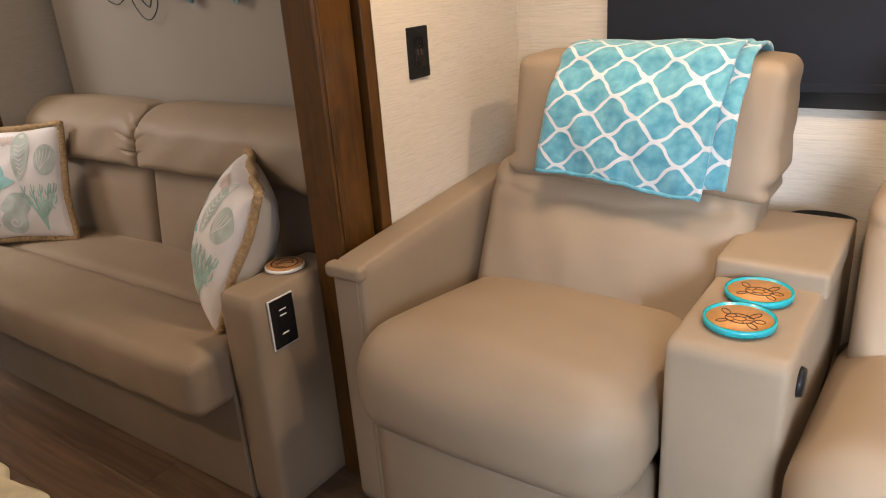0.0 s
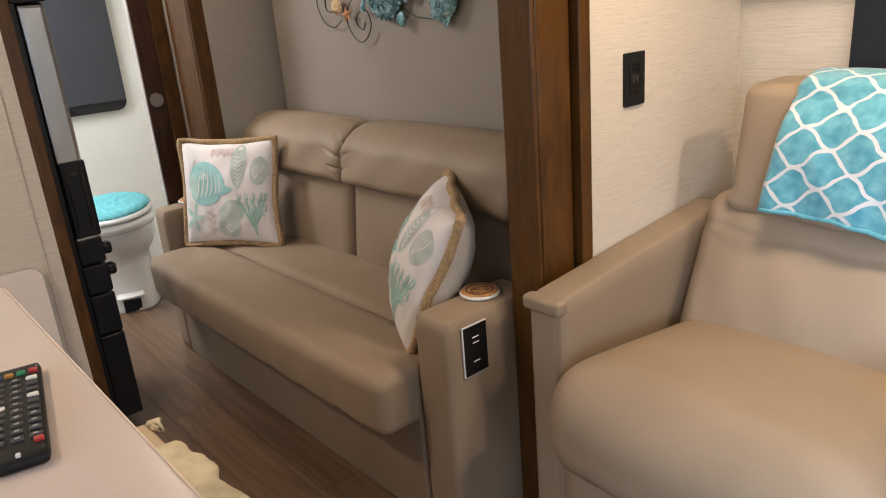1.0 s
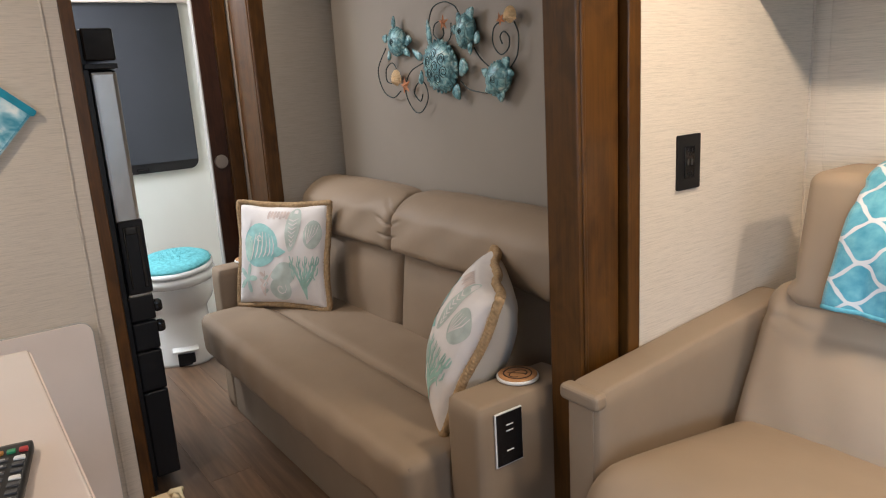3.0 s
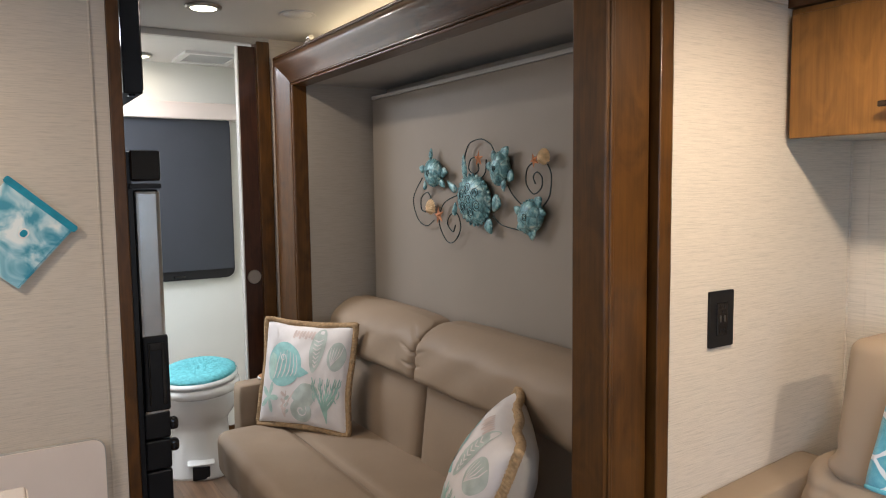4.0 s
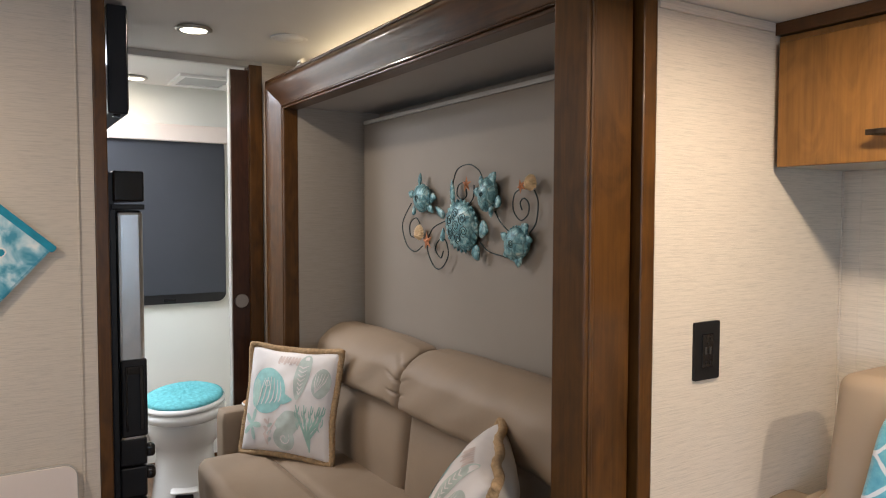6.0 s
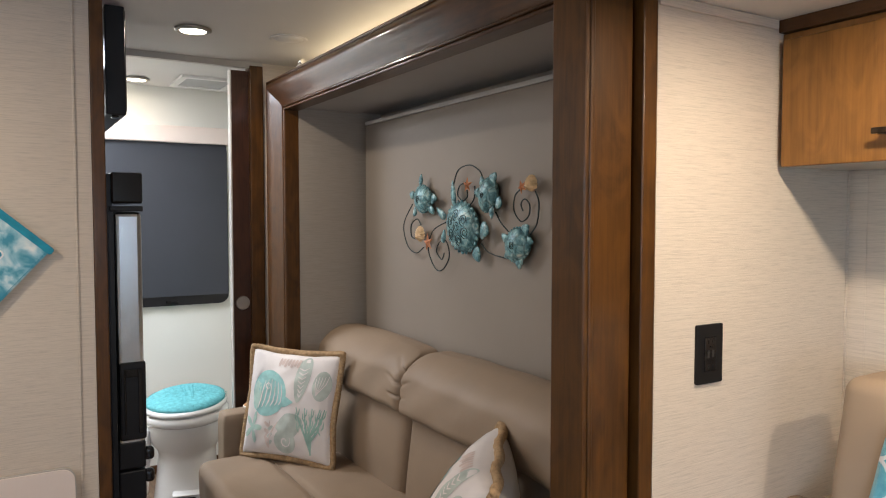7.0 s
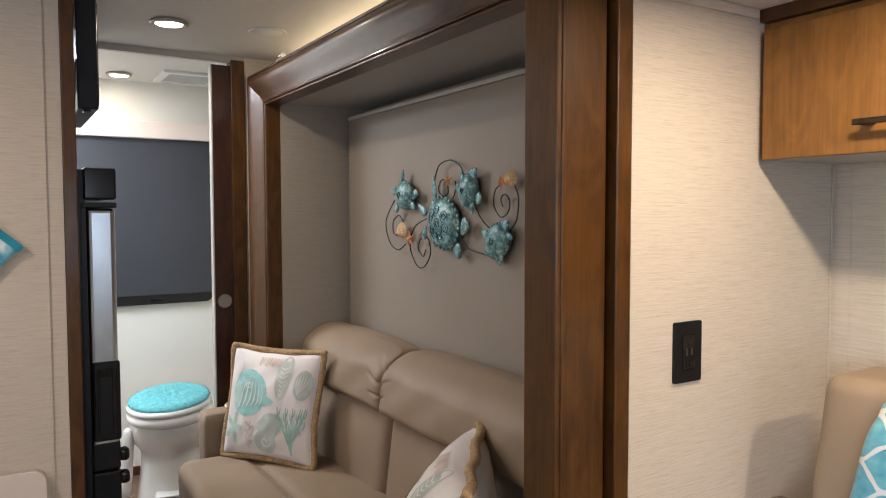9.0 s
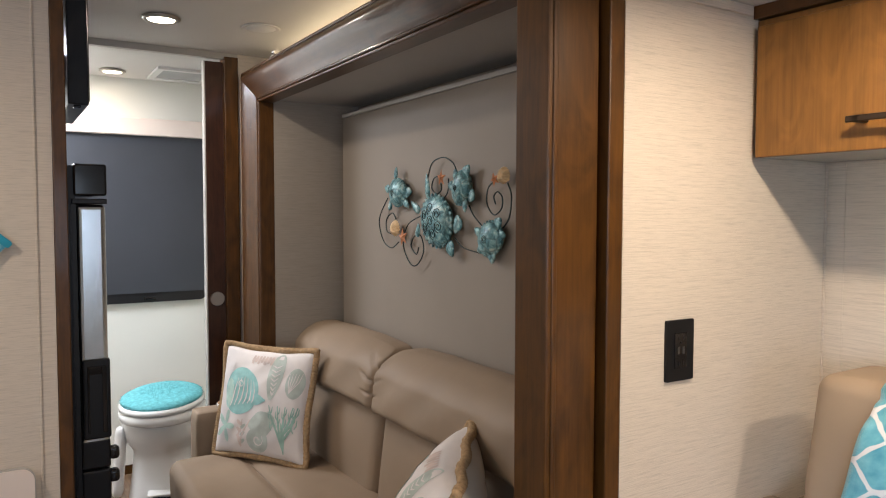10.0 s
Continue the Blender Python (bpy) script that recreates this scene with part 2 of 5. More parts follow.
def extrude(outline, axis, a, b, bm=None):
    """A prism: the outline of two coordinates (those left when the axis is taken out), drawn out along that axis from a to b."""
    bm = bm or bmesh.new()

    def at(p, v):
        q = list(p)
        q.insert(axis, v)
        return bm.verts.new(q)

    r0, r1 = [at(p, a) for p in outline], [at(p, b) for p in outline]
    n = len(outline)
    for k in range(n):
        bm.faces.new((r0[k], r0[(k + 1) % n], r1[(k + 1) % n], r1[k]))
    bm.faces.new(r0[::-1])
    bm.faces.new(r1)
    return bm


def round_rect(u0, u1, v0, v1, r, n=6):
    out = []
    for cx, cy, a0 in ((u1 - r, v1 - r, 0), (u0 + r, v1 - r, 90), (u0 + r, v0 + r, 180), (u1 - r, v0 + r, 270)):
        out += [(cx + r * math.cos(radians(a0 + 90 * k / n)), cy + r * math.sin(radians(a0 + 90 * k / n))) for k in range(n + 1)]
    return out


# ---- the structure ----
XW, YBACK, ZS, ZM = -1.0, 2.085, 1.805, 2.0     # slide wall, slide back, slide ceiling, main ceiling
XD = -2.96                                      # wall with the pocket door
XB = -4.04                                      # bathroom's far wall

setting("wall_slide_end", boxes((XW - 0.02, XW, 1.4175, YBACK, 0, ZS)), PAPER_Y, "cream grasscloth end wall of the slide-out", "wall")
setting("wall_slide_back", boxes((XW - 0.02, 2.4, YBACK, YBACK + 0.04, 0, ZS)), PAPER_X, "cream grasscloth back wall of the slide-out", "wall")
setting("wall_slide_far_end", boxes((2.40, 2.44, 1.2, YBACK + 0.04, 0, ZM)), PAPER_Y, "cream grasscloth far end wall", "wall")
setting("ceiling_slide", boxes((XW - 0.02, 2.44, 1.25, YBACK + 0.04, ZS, ZS + 0.05)), CEIL, "white ceiling of the slide-out", "ceiling")
setting("ceiling_main", boxes((XD, 2.5, -1.25, 1.32, ZM, ZM + 0.04), (XD - 0.02, XW, 1.32, 1.75, ZM, ZM + 0.04)), CEIL, "white vinyl main ceiling", "ceiling")
setting("slide_header", boxes((XW, 2.44, 1.25, 1.30, ZS + 0.05, ZM)), WOOD_X, "walnut fascia over the slide-out opening", "trim")
setting("wall_opposite", boxes((XD, -1.4, -1.25, -1.2, 0, ZM), (-0.1, 0.85, -1.25, -1.2, 0, ZM), (2.05, 2.5, -1.25, -1.2, 0, ZM), (0.85, 2.05, -1.25, -1.2, 0, 0.9), (0.85, 2.05, -1.25, -1.2, 1.68, ZM), (-1.4, -0.1, -1.25, -1.2, 0, 1.0), (-1.4, -0.1, -1.25, -1.2, 1.76, ZM)), PAPER_X, "cream grasscloth opposite wall with a window opening", "wall")
setting("wall_front", boxes((2.45, 2.5, -1.2, -0.35, 0, ZM), (2.45, 2.5, 1.05, 1.25, 0, ZM), (2.45, 2.5, -0.35, 1.05, 0, 0.82), (2.45, 2.5, -0.35, 1.05, 1.68, ZM)), PAPER_Y, "cream grasscloth front wall with a window opening", "wall")
YJ = 1.16 + YB
setting("wall_bath_partition", boxes((XD - 0.05, XD, YJ, 1.75, 0, ZM), (XD - 0.05, XD, -1.2, 0.30, 0, ZM)), PAPER_Y, "cream grasscloth partition beside the pocket door", "wall")
setting("baseboard", boxes((XB, XB + 0.012, -0.2, 1.75, 0, 0.045)), WOOD_Z, "thin brown baseboard in the bathroom", "baseboard")
setting("wall_bath_far", boxes((XB - 0.05, XB, -0.3, 1.8, 0, 2.10)), BATHWALL, "off-white bathroom wall", "wall")
setting("wall_bath_side", boxes((XB, XD - 0.05, 1.75, 1.80, 0, 2.10), (XB, XD - 0.05, -0.3, -0.25, 0, 2.10)), BATHWALL, "off-white bathroom side walls", "wall")
setting("ceiling_bath", boxes((XB, XD - 0.02, -0.3, 1.8, 2.05, 2.09)), CEIL, "white bathroom ceiling", "ceiling")
setting("wall_behind_bed", boxes((XD, XW - 0.02, 1.72, 1.77, 0, ZM)), TAUPE_Y, "taupe wall behind the wall bed", "wall")
bm = boxes((XD - 0.02, XD + 0.006, 0.30, YJ, 1.975, ZM))
setting("door_track", bm, PANEL_EDGE, "grey track over the pocket door opening", "trim")

# ---- the wall bed's frame and box ----
XL, XR = -2.93, -1.02      # outer faces of the frame
bed = thing("wall_bed", "walnut-framed wall bed folded up behind the sofa, taupe panel", "wall bed", at=(-1.97, 1.4, 0))


def moulding(face, back, inner, outer):
    """The section of a frame member as (across, depth): a deep inner return, a double bead, a wide swelling face and an outer bead."""
    s = 1 if outer > inner else -1
    w = abs(outer - inner)
    out = [(inner, back), (inner, face + 0.024)]
    out += [(inner + s * (0.005 - 0.005 * math.cos(radians(30 * k))), face + 0.018 - 0.005 * math.sin(radians(30 * k))) for k in range(7)]
    out += [(inner + s * (0.0145 - 0.004 * math.cos(radians(36 * k))), face + 0.014 - 0.004 * math.sin(radians(36 * k))) for k in range(6)]
    for k in range(19):
        t = k / 18
        out.append((inner + s * (0.020 + (w - 0.032) * t), face + 0.013 - 0.034 * math.sin(math.pi * 0.5 * (0.04 + 0.96 * t)) ** 1.5 + 0.016 * max(0.0, t - 0.72) ** 2 / 0.08))
    tip = out[-1][1]
    out += [(outer - s * (0.005 + 0.005 * math.cos(radians(30 * k))), tip + 0.003 - 0.005 * math.sin(radians(30 * k))) for k in range(7)]
    return out + [(outer, back)]


# both members are cut to a mitre where they meet
bm = extrude(moulding(1.262, 1.335, -2.77, XL), 2, 0, 1.90)
for v in bm.verts:
    if v.co.z > 1.0:
        v.co.z = 1.79 + (-2.77 - v.co.x) / 0.16 * 0.13
part("jamb", bm, WOOD_Z, bed, "moulded walnut upright", "angle")
bm = extrude([(y, z) for z, y in moulding(1.262, 1.335, 1.79, 1.92)], 0, XL, -1.06)
for v in bm.verts:
    if v.co.x < -2.0:
        v.co.x = -2.77 - (v.co.z - 1.79) / 0.13 * 0.16
part("head_rail", bm, WOOD_X, bed, "moulded walnut head rail with a sheen", "angle")
part("jamb", boxes((-1.115, XR, 1.25, 1.372, 0, 1.93), bevel=0.004), WOOD_Z, bed)
part("jamb_bead", boxes((XR - 0.004, XR + 0.0035, 1.260, 1.272, 0, 1.93), bevel=0.0025), WOOD_Z, bed)
part("jamb_strip", boxes((-1.10, XW + 0.001, 1.379, 1.417, 0, ZS - 0.002), bevel=0.003), WOOD_Z, bed)
# black filler gives the open groove its shade
part("jamb_groove_shade", boxes((-1.10, XR - 0.012, 1.37, 1.380, 0, 1.90)), BLACK, bed)
part("box_side", boxes((-2.79, -2.768, 1.336, 1.70, 0, 1.80)), TAUPE_Y, bed, "taupe grasscloth lining")
part("box_side", boxes((-1.112, -1.09, 1.315, 1.70, 0, 1.80)), TAUPE_Y, bed)
# the top's daylight bounce is put into its lighter grey
part("box_top", boxes((-2.79, -1.09, 1.336, 1.70, 1.80, 1.82)), plain("bounce_lit_top_board", (0.38, 0.37, 0.36), 0.5, amount=0.05, scale=3), bed, "smooth top board, its grey lightened for daylight bounce")
part("bed_panel", boxes((-2.713, -1.16, 1.60, 1.66, 0.40, 1.742), bevel=0.003), PANEL, bed, "smooth taupe bed underside panel")
part("edge_band", boxes((-2.713, -1.16, 1.597, 1.663, 1.743, 1.757), bevel=0.002), PANEL_EDGE, bed, "pale grey edge band")
clip = part("latch", boxes((-2.588, -2.546, 1.262, 1.290, 1.9195, 1.928), bevel=0.002), PANEL_EDGE, bed, "small beige clip on the head rail")
bm = bmesh.new()
bmesh.ops.create_cone(bm, cap_ends=True, segments=28, radius1=0.0105, radius2=0.0105, depth=0.030, matrix=pose(-2.567, 1.276, 1.9375, 0, 90, 0))
for k, v in enumerate(sorted(bm.verts, key=lambda q: math.atan2(q.co.z - 1.9375, q.co.y - 1.276))):
    if (k // 2) % 2:
        v.co.y, v.co.z = 1.276 + (v.co.y - 1.276) * 0.90, 1.9375 + (v.co.z - 1.9375) * 0.90
part("knob", bm, CHROME, clip, "knurled chrome knob")

# ---- pocket door and jamb ----
jb = boxes((XD - 0.052, XD + 0.012, YJ - 0.055, YJ, 0, 1.985), bevel=0.003)
setting("door_jamb", jb, WOOD_Z, "walnut jamb of the bathroom doorway", "trim")
door = thing("pocket_door", "dark walnut pocket door slid mostly open", "door", at=(XD - 0.03, YJ - 0.1, 0))
part("leaf", boxes((XD - 0.045, XD - 0.012, YJ - 0.125, YJ - 0.052, 0.012, 1.965), bevel=0.002), WOOD_DK, door)
part("leaf_edge", boxes((XD - 0.046, XD - 0.010, YJ - 0.130, YJ - 0.1251, 0.012, 1.965)), PANEL_EDGE, door, "pale worn leading edge")
bm = bmesh.new()
bmesh.ops.create_cone(bm, cap_ends=True, segments=32, radius1=0.029, radius2=0.027, depth=0.006, matrix=pose(XD - 0.009, YJ - 0.088, 1.015, 0, 90, 0))
part("finger_pull", bm, NICKEL, door, "round satin nickel pull")
part("floor_guide", boxes((XD - 0.05, XD + 0.02, YJ - 0.12, YJ - 0.04, 0.0, 0.012), bevel=0.003), WHITE, door)

# ---- sofa ----
SEAM = plain("seam_and_crease_line", (0.21, 0.155, 0.108), 0.7)
sofa = thing("sofa", "taupe leather sofa with two headrests in front of the wall bed", "sofa", at=(-1.96, 1.2, 0))
part("base", boxes((-2.785, -1.24, 1.032, 1.50, 0.0, 0.335), bevel=0.008), LEATHER_SHADED, sofa)


part("arm", soft(-1.24, -1.118, 1.036, 1.34, 0.0, 0.606, 0.018, (0.003, 0.002, 0.004)), LEATHER, sofa, "", True)
part("arm", soft(-2.89, -2.785, 1.03, 1.24, 0.0, 0.606, 0.018, (0.003, 0.002, 0.004)), LEATHER, sofa, "", True)


def seat_warp(p):
    z = p.z
    # a shallow dip along the fold, and a softly rolling front edge
    if p.z > 0.40:
        z -= 0.013 * math.exp(-((p.y - 1.165) / 0.016) ** 2)
        z += 0.004 * math.sin(p.x * 9.0) * math.exp(-((p.y - 1.02) / 0.07) ** 2)
        z -= 0.0022 * math.sin(p.x * 31 + 2.0 * math.sin(p.x * 7)) * math.exp(-((p.y - 1.10) / 0.06) ** 2)
    y = p.y + 0.03 * max(0, 0.42 - p.z) * (1 if p.y < 1.1 else 0)
    end = max(0.0, (-2.66 - p.x) / 0.115)
    if p.y < 1.1:
        y += 0.028 * end ** 2 - 0.0025 * math.sin(p.x * 37 + 5 * p.z)
    return (p.x, y, z - 0.012 * end ** 2 * (p.z > 0.4))


part("seat", soft(-2.775, -1.243, 0.915, 1.45, 0.300, 0.462, 0.034, (0.0, 0.012, 0.012), 64, seat_warp), LEATHER, sofa, "taupe leather seat with a fold seam", True)


def back_warp(x_in, x_out, lean):
    def f(p):
        return (p.x, p.y + lean * (p.z - 0.46), p.z)
    return f


for a, b in ((-2.785, -2.078), (-2.066, -1.26)):
    part("backrest", soft(a + 0.010, b - 0.005, 1.414, 1.575, 0.43, 0.752, 0.030, (0.004, 0.018, 0.004), 28, back_warp(a, b, 0.12)), LEATHER, sofa, "", True)

    def head_warp(p, a=a, b=b):
        d = (b - p.x) if b < -2 else (p.x - a)
        deep = 0.013 if b < -2 else 0.006
        gather = 0.0
        # short pinched creases that fan out from the seam between the two headrests
        for zf, slope, reach in ((0.792, 0.05, 0.045), (0.832, 0.22, 0.070), (0.872, 0.55, 0.060)):
            gather += deep * math.exp(-((p.z - zf - slope * d) / 0.0045) ** 2) * math.exp(-(d / reach) ** 4)
        gather += 0.004 * math.sin(p.x * 11 + p.z * 17) + 0.0025 * math.sin(p.x * 27 - p.z * 40)
        roll = 11.0 * max(0.0, p.z - 0.85) ** 2 * (1.545 - p.y) / 0.16
        return (p.x, p.y + 0.22 * (p.z - 0.75) + roll + gather, p.z - 0.010 * math.exp(-((p.x - b) / 0.05) ** 2) - 0.010 * math.exp(-((p.x - a) / 0.04) ** 2))

    part("headrest", soft(a, b, 1.394, 1.545, 0.738, 0.930, 0.026, (0.002, 0.014, 0.006), 56, head_warp), LEATHER, sofa, "padded headrest with gathered ends", True)

# along the fold, the crease's shade is drawn as a darker line
part("seam", tube([(-2.74 + 0.0369 * k, 1.165 + 0.0015 * math.sin(k), 0.4605 + 0.0012 * math.sin(0.7 * k)) for k in range(41)], 0.0018, False, 6), SEAM, sofa, "fold crease drawn as a thin dark line", True)
part("seam", tube([(-2.72 + 0.0358 * k, 0.945, 0.449) for k in range(41)], 0.0015, False, 6), SEAM, sofa, "stitched front seam", True)
part("seam", tube([(-1.252, 0.935 + 0.0006 * k, 0.452 - 0.0125 * k) for k in range(12)], 0.0016, False, 6), SEAM, sofa, "stitched corner seam", True)
outlet = thing("sofa_outlet", "black power outlet with a white edge on the sofa arm", "outlet", at=(-1.118, 1.12, 0.5))
part("bezel", boxes((-1.1165, -1.1125, 1.078, 1.156, 0.456, 0.586), bevel=0.001), WHITE, outlet)
part("face", boxes((-1.1130, -1.1110, 1.0815, 1.1545, 0.4585, 0.583), bevel=0.001), BLACK_GLOSS, outlet)
for z in (0.552, 0.538, 0.490):
    part("bar", boxes((-1.1112, -1.1104, 1.108, 1.128, z, z + 0.003)), WHITE, outlet)

# ---- recliners and console ----


def recliner(x0, x1, y0, arm_left, group):
    """A recliner between two sides; the left one has an arm of its own."""
    r = thing("recliner", "taupe leather recliner with a tall padded back, closed footrest", "recliner", group, at=((x0 + x1) / 2, 1.5, 0))
    if arm_left:
        def armw(p):
            rise = 0.085 * (p.y - y0 - 0.09)
            k = p.z / 0.66
            return (p.x, p.y, p.z + rise * max(0, k - 0.4) / 0.6)
        part("arm", soft(x0 - 0.098, x0, y0 + 0.10, 1.90, 0.0, 0.668, 0.016, (0.002, 0.002, 0.004), 18, armw), LEATHER, r, "", True)
        part("arm_cap", boxes((x0 - 0.106, x0 + 0.001, y0 + 0.086, y0 + 0.124, 0.634, 0.6700), bevel=0.0120, seg=4), LEATHER, r, "overhanging arm pad with a folded corner")
        part("front_piping", tube([(x0 - 0.02, y0 + 0.0995, 0.01), (x0 - 0.02, y0 + 0.0995, 0.64)], 0.0026), LEATHER, r)

    def seatw(p):
        # front edge rolls down
        f = max(0.0, 1.24 - p.y) / 0.24
        return (p.x, p.y, p.z - 0.02 * f * f - (0.14 * max(0.0, p.y - 1.18) if p.z > 0.45 else 0.0) + 0.008 * math.sin((p.x - x0) / (x1 - x0) * math.pi))
    part("seat", soft(x0 + 0.004, x1 - 0.004, y0 - 0.015, 1.80, 0.31, 0.565, 0.105, (0.0, 0.03, 0.016), 24, seatw), LEATHER, r, "", True)
    part("footrest", soft(x0 + 0.012, x1 - 0.012, y0 + 0.06, y0 + 0.22, 0.03, 0.335, 0.03, (0, 0.012, 0), 12), LEATHER, r, "closed footrest board", True)
    lean = 0.20

    def lw(p):
        crease = 0.0025 * math.sin(p.x * 41 + p.z * 17) * math.exp(-((p.z - 0.60) / 0.1) ** 2) + 0.003 * math.sin(p.x * 55 + 3 * math.sin(p.x * 11)) * math.exp(-((p.z - 0.49) / 0.05) ** 2) + 0.003 * math.sin(p.x * 62 + 2 * math.sin(p.x * 23)) * math.exp(-((p.z - 0.745) / 0.028) ** 2)
        k = (p.z - 0.5)
        wide = 1.0 + 0.10 * k
        c = (x0 + x1) / 2
        side = (p.x - c) / (x1 - x0)
        # a sagging fold under the headrest, pulls from both ends, and the stitched middle
        crease += 0.005 * math.exp(-((p.z - 0.735 + 0.05 * (0.25 - side * side) - 0.004 * math.sin(p.x * 29)) / 0.009) ** 2)
        crease += 0.0035 * math.exp(-((p.z - 0.700 - 0.22 * (side - 0.3)) / 0.007) ** 2) * math.exp(-((side - 0.42) / 0.16) ** 2)
        crease += 0.003 * math.exp(-((p.z - 0.690 + 0.22 * (side + 0.3)) / 0.007) ** 2) * math.exp(-((side + 0.42) / 0.14) ** 2)
        crease += 0.004 * math.exp(-((p.x - c) / 0.006) ** 2)
        return (c + (p.x - c) * wide, p.y + 0.50 * (p.z - 0.62) + crease, p.z)
    part("lumbar", soft(x0 + 0.035, x1 + 0.03, 1.625, 1.83, 0.44, 0.80, 0.05, (0.0, 0.035, 0.0), 60, lw), LEATHER, r, "", True)

    def hw(p):
        k = p.z - 0.5
        c = (x0 + x1) / 2
        pinch = 0.012 * math.sin(p.z * 70) * math.exp(-((p.z - 0.79) / 0.03) ** 2) * (1 if abs(p.x - c) > 0.22 else 0.3)
        lump = 0.0010 * math.sin(p.z * 61 + 1.3) + 0.0008 * math.sin(p.z * 113)
        return (p.x + pinch + lump * (1 if p.x > c + 0.25 else -1 if p.x < c - 0.25 else 0), p.y + lean * k + 0.003 * math.sin(p.x * 21 + p.z * 13), p.z + 0.010 * math.sin(abs(p.x - c) * 9))
    part("headrest", soft(x0 + 0.095, x1 + 0.068, 1.63, 1.82, 0.755, 1.050, 0.029, (0.003, 0.018, 0.006), 48, hw), LEATHER, r, "padded headrest", True)
    part("back_shell", boxes((x0 + 0.05, x1 - 0.05, 1.86, 1.93, 0.2, 0.94), bevel=0.02), LEATHER_SHADED, r)
    return r


recliner(-0.905, -0.238, 1.085, True, "recliners")
recliner(-0.018, 0.66, 1.085, False, "recliners")
cons = thing("console", "taupe leather console with a raised lid between two recliners", "console", at=(-0.13, 1.5, 0))
part("body", soft(-0.232, -0.026, 1.205, 2.00, 0.0, 0.65, 0.013, (0.002, 0.003, 0.002), 20), LEATHER, cons, "", True)
part("lid", soft(-0.234, -0.020, 1.515, 1.875, 0.632, 0.690, 0.011, (0.001, 0.001, 0.004), 18), LEATHER, cons, "raised padded lid", True)
bm = bmesh.new()
bmesh.ops.create_cone(bm, cap_ends=True, segments=28, radius1=0.028, radius2=0.025, depth=0.01, matrix=pose(-0.022, 1.30, 0.575, 0, 90, 0))
part("button", bm, BLACK, cons, "round black seat control", True)
bm = lathe([(0.055, 0), (0.058, 0.012), (0.05, 0.014), (0.046, 0.004)], (-0.10, 1.935, 0.651), 32, 1.3, 0.85)
tray = part("cup_tray", bm, BLACK, cons, "black oval tray behind the lid", True)

# ---- window with shade over the recliners, cabinet ----
win = thing("window_1", "slide-out window under a charcoal blackout shade", "window", at=(0.4, 2.08, 0.9))
win["kind"] = "structure"
part("window_frame", extrude(round_rect(-0.705, 1.5, 0.895, 1.45, 0.02), 1, 2.068, 2.0845), SHADE_RAIL, win)
part("shade", boxes((-0.698, 1.49, 2.058, 2.068, 0.955, 1.44)), SHADE_DARK, win, "flat charcoal blackout shade")
part("bottom_rail", boxes((-0.698, 1.49, 2.050, 2.067, 0.935, 0.958), bevel=0.003), SHADE_DARK, win)

cab = thing("overhead_cabinet", "cherry-stained overhead cabinet with a bronze bar handle", "cabinet", "overhead cabinets", at=(-0.5, 1.93, 1.487))
part("carcass", boxes((-0.998, -0.18, 1.812, 2.083, 1.490, 1.775)), CHERRY, cab)
cd = part("door", boxes((-0.985, -0.19, 1.790, 1.811, 1.483, 1.758), bevel=0.002), CHERRY, cab, "plain cherry veneer door")
part("underside", boxes((-0.996, -0.182, 1.815, 2.08, 1.484, 1.4895)), PANEL_EDGE, cab, "grey underside")
HANDLE = plain("dark_bronze", (0.05, 0.035, 0.025), 0.35, metal=0.8)
part("handle", boxes((-0.776, -0.60, 1.757, 1.763, 1.533, 1.545), (-0.765, -0.750, 1.757, 1.792, 1.533, 1.545), (-0.626, -0.611, 1.757, 1.792, 1.533, 1.545), bevel=0.002), HANDLE, cd, "dark bronze bar handle")
copy_thing(cab, pose(0.33, 1.93, 1.487))
copy_thing(cab, pose(1.16, 1.93, 1.487))
setting("cabinet_cornice", boxes((-0.998, 2.38, 1.795, 2.083, 1.777, ZS - 0.001)), WOOD_X, "walnut strip over the cabinets", "trim")
setting("wall_trim", boxes((XW, XW + 0.006, 1.4175, 1.79, ZS - 0.022, ZS - 0.001), bevel=0.002), PAPER_Y, "narrow papered moulding under the slide-out ceiling", "trim")
setting("corner_batten", boxes((XW + 0.013, XW + 0.048, 2.0825, 2.0846, 0, 1.483), bevel=0.0008), PAPER_X, "flat papered batten in the corner", "trim")
setting("corner_bead", boxes((XW, XW + 0.005, 2.080, 2.0845, 0, 1.48), bevel=0.0015), PAPER_Y, "corner bead of the slide-out", "trim")

pl = thing("wall_outlet", "matte black duplex outlet plate on the wallpaper", "outlet", at=(XW, 1.578, 1.09))
part("plate", extrude(round_rect(1.537, 1.618, 1.026, 1.150, 0.004, 3), 0, XW + 0.0005, XW + 0.006), BLACK, pl)
part("insert", boxes((XW + 0.006, XW + 0.0085, 1.560, 1.595, 1.052, 1.124), bevel=0.001), BLACK_GLOSS, pl)
SLOT = plain("dark_contact", (0.002, 0.002, 0.002), 0.6)
for z in (1.062, 1.114):
    for y in (1.570, 1.583):
        part("slot", boxes((XW + 0.0084, XW + 0.009, y, y + 0.0022, z - 0.004, z + 0.004)), SLOT, pl)
    part("slot", lathe([(0.0022, 0.0), (0.0022, 0.0008)], (0, 0, 0), 10), SLOT, pl).matrix_local = Matrix.Translation(Vector((XW + 0.0084, 1.5776, z - 0.010)) - pl.location) @ pose(0, 0, 0, 0, 90, 0)
for y in (1.567, 1.581):
    part("usb_port", boxes((XW + 0.0084, XW + 0.0092, y, y + 0.0065, 1.081, 1.096), bevel=0.0003), plain("dull_port", (0.035, 0.033, 0.03), 0.4), pl)

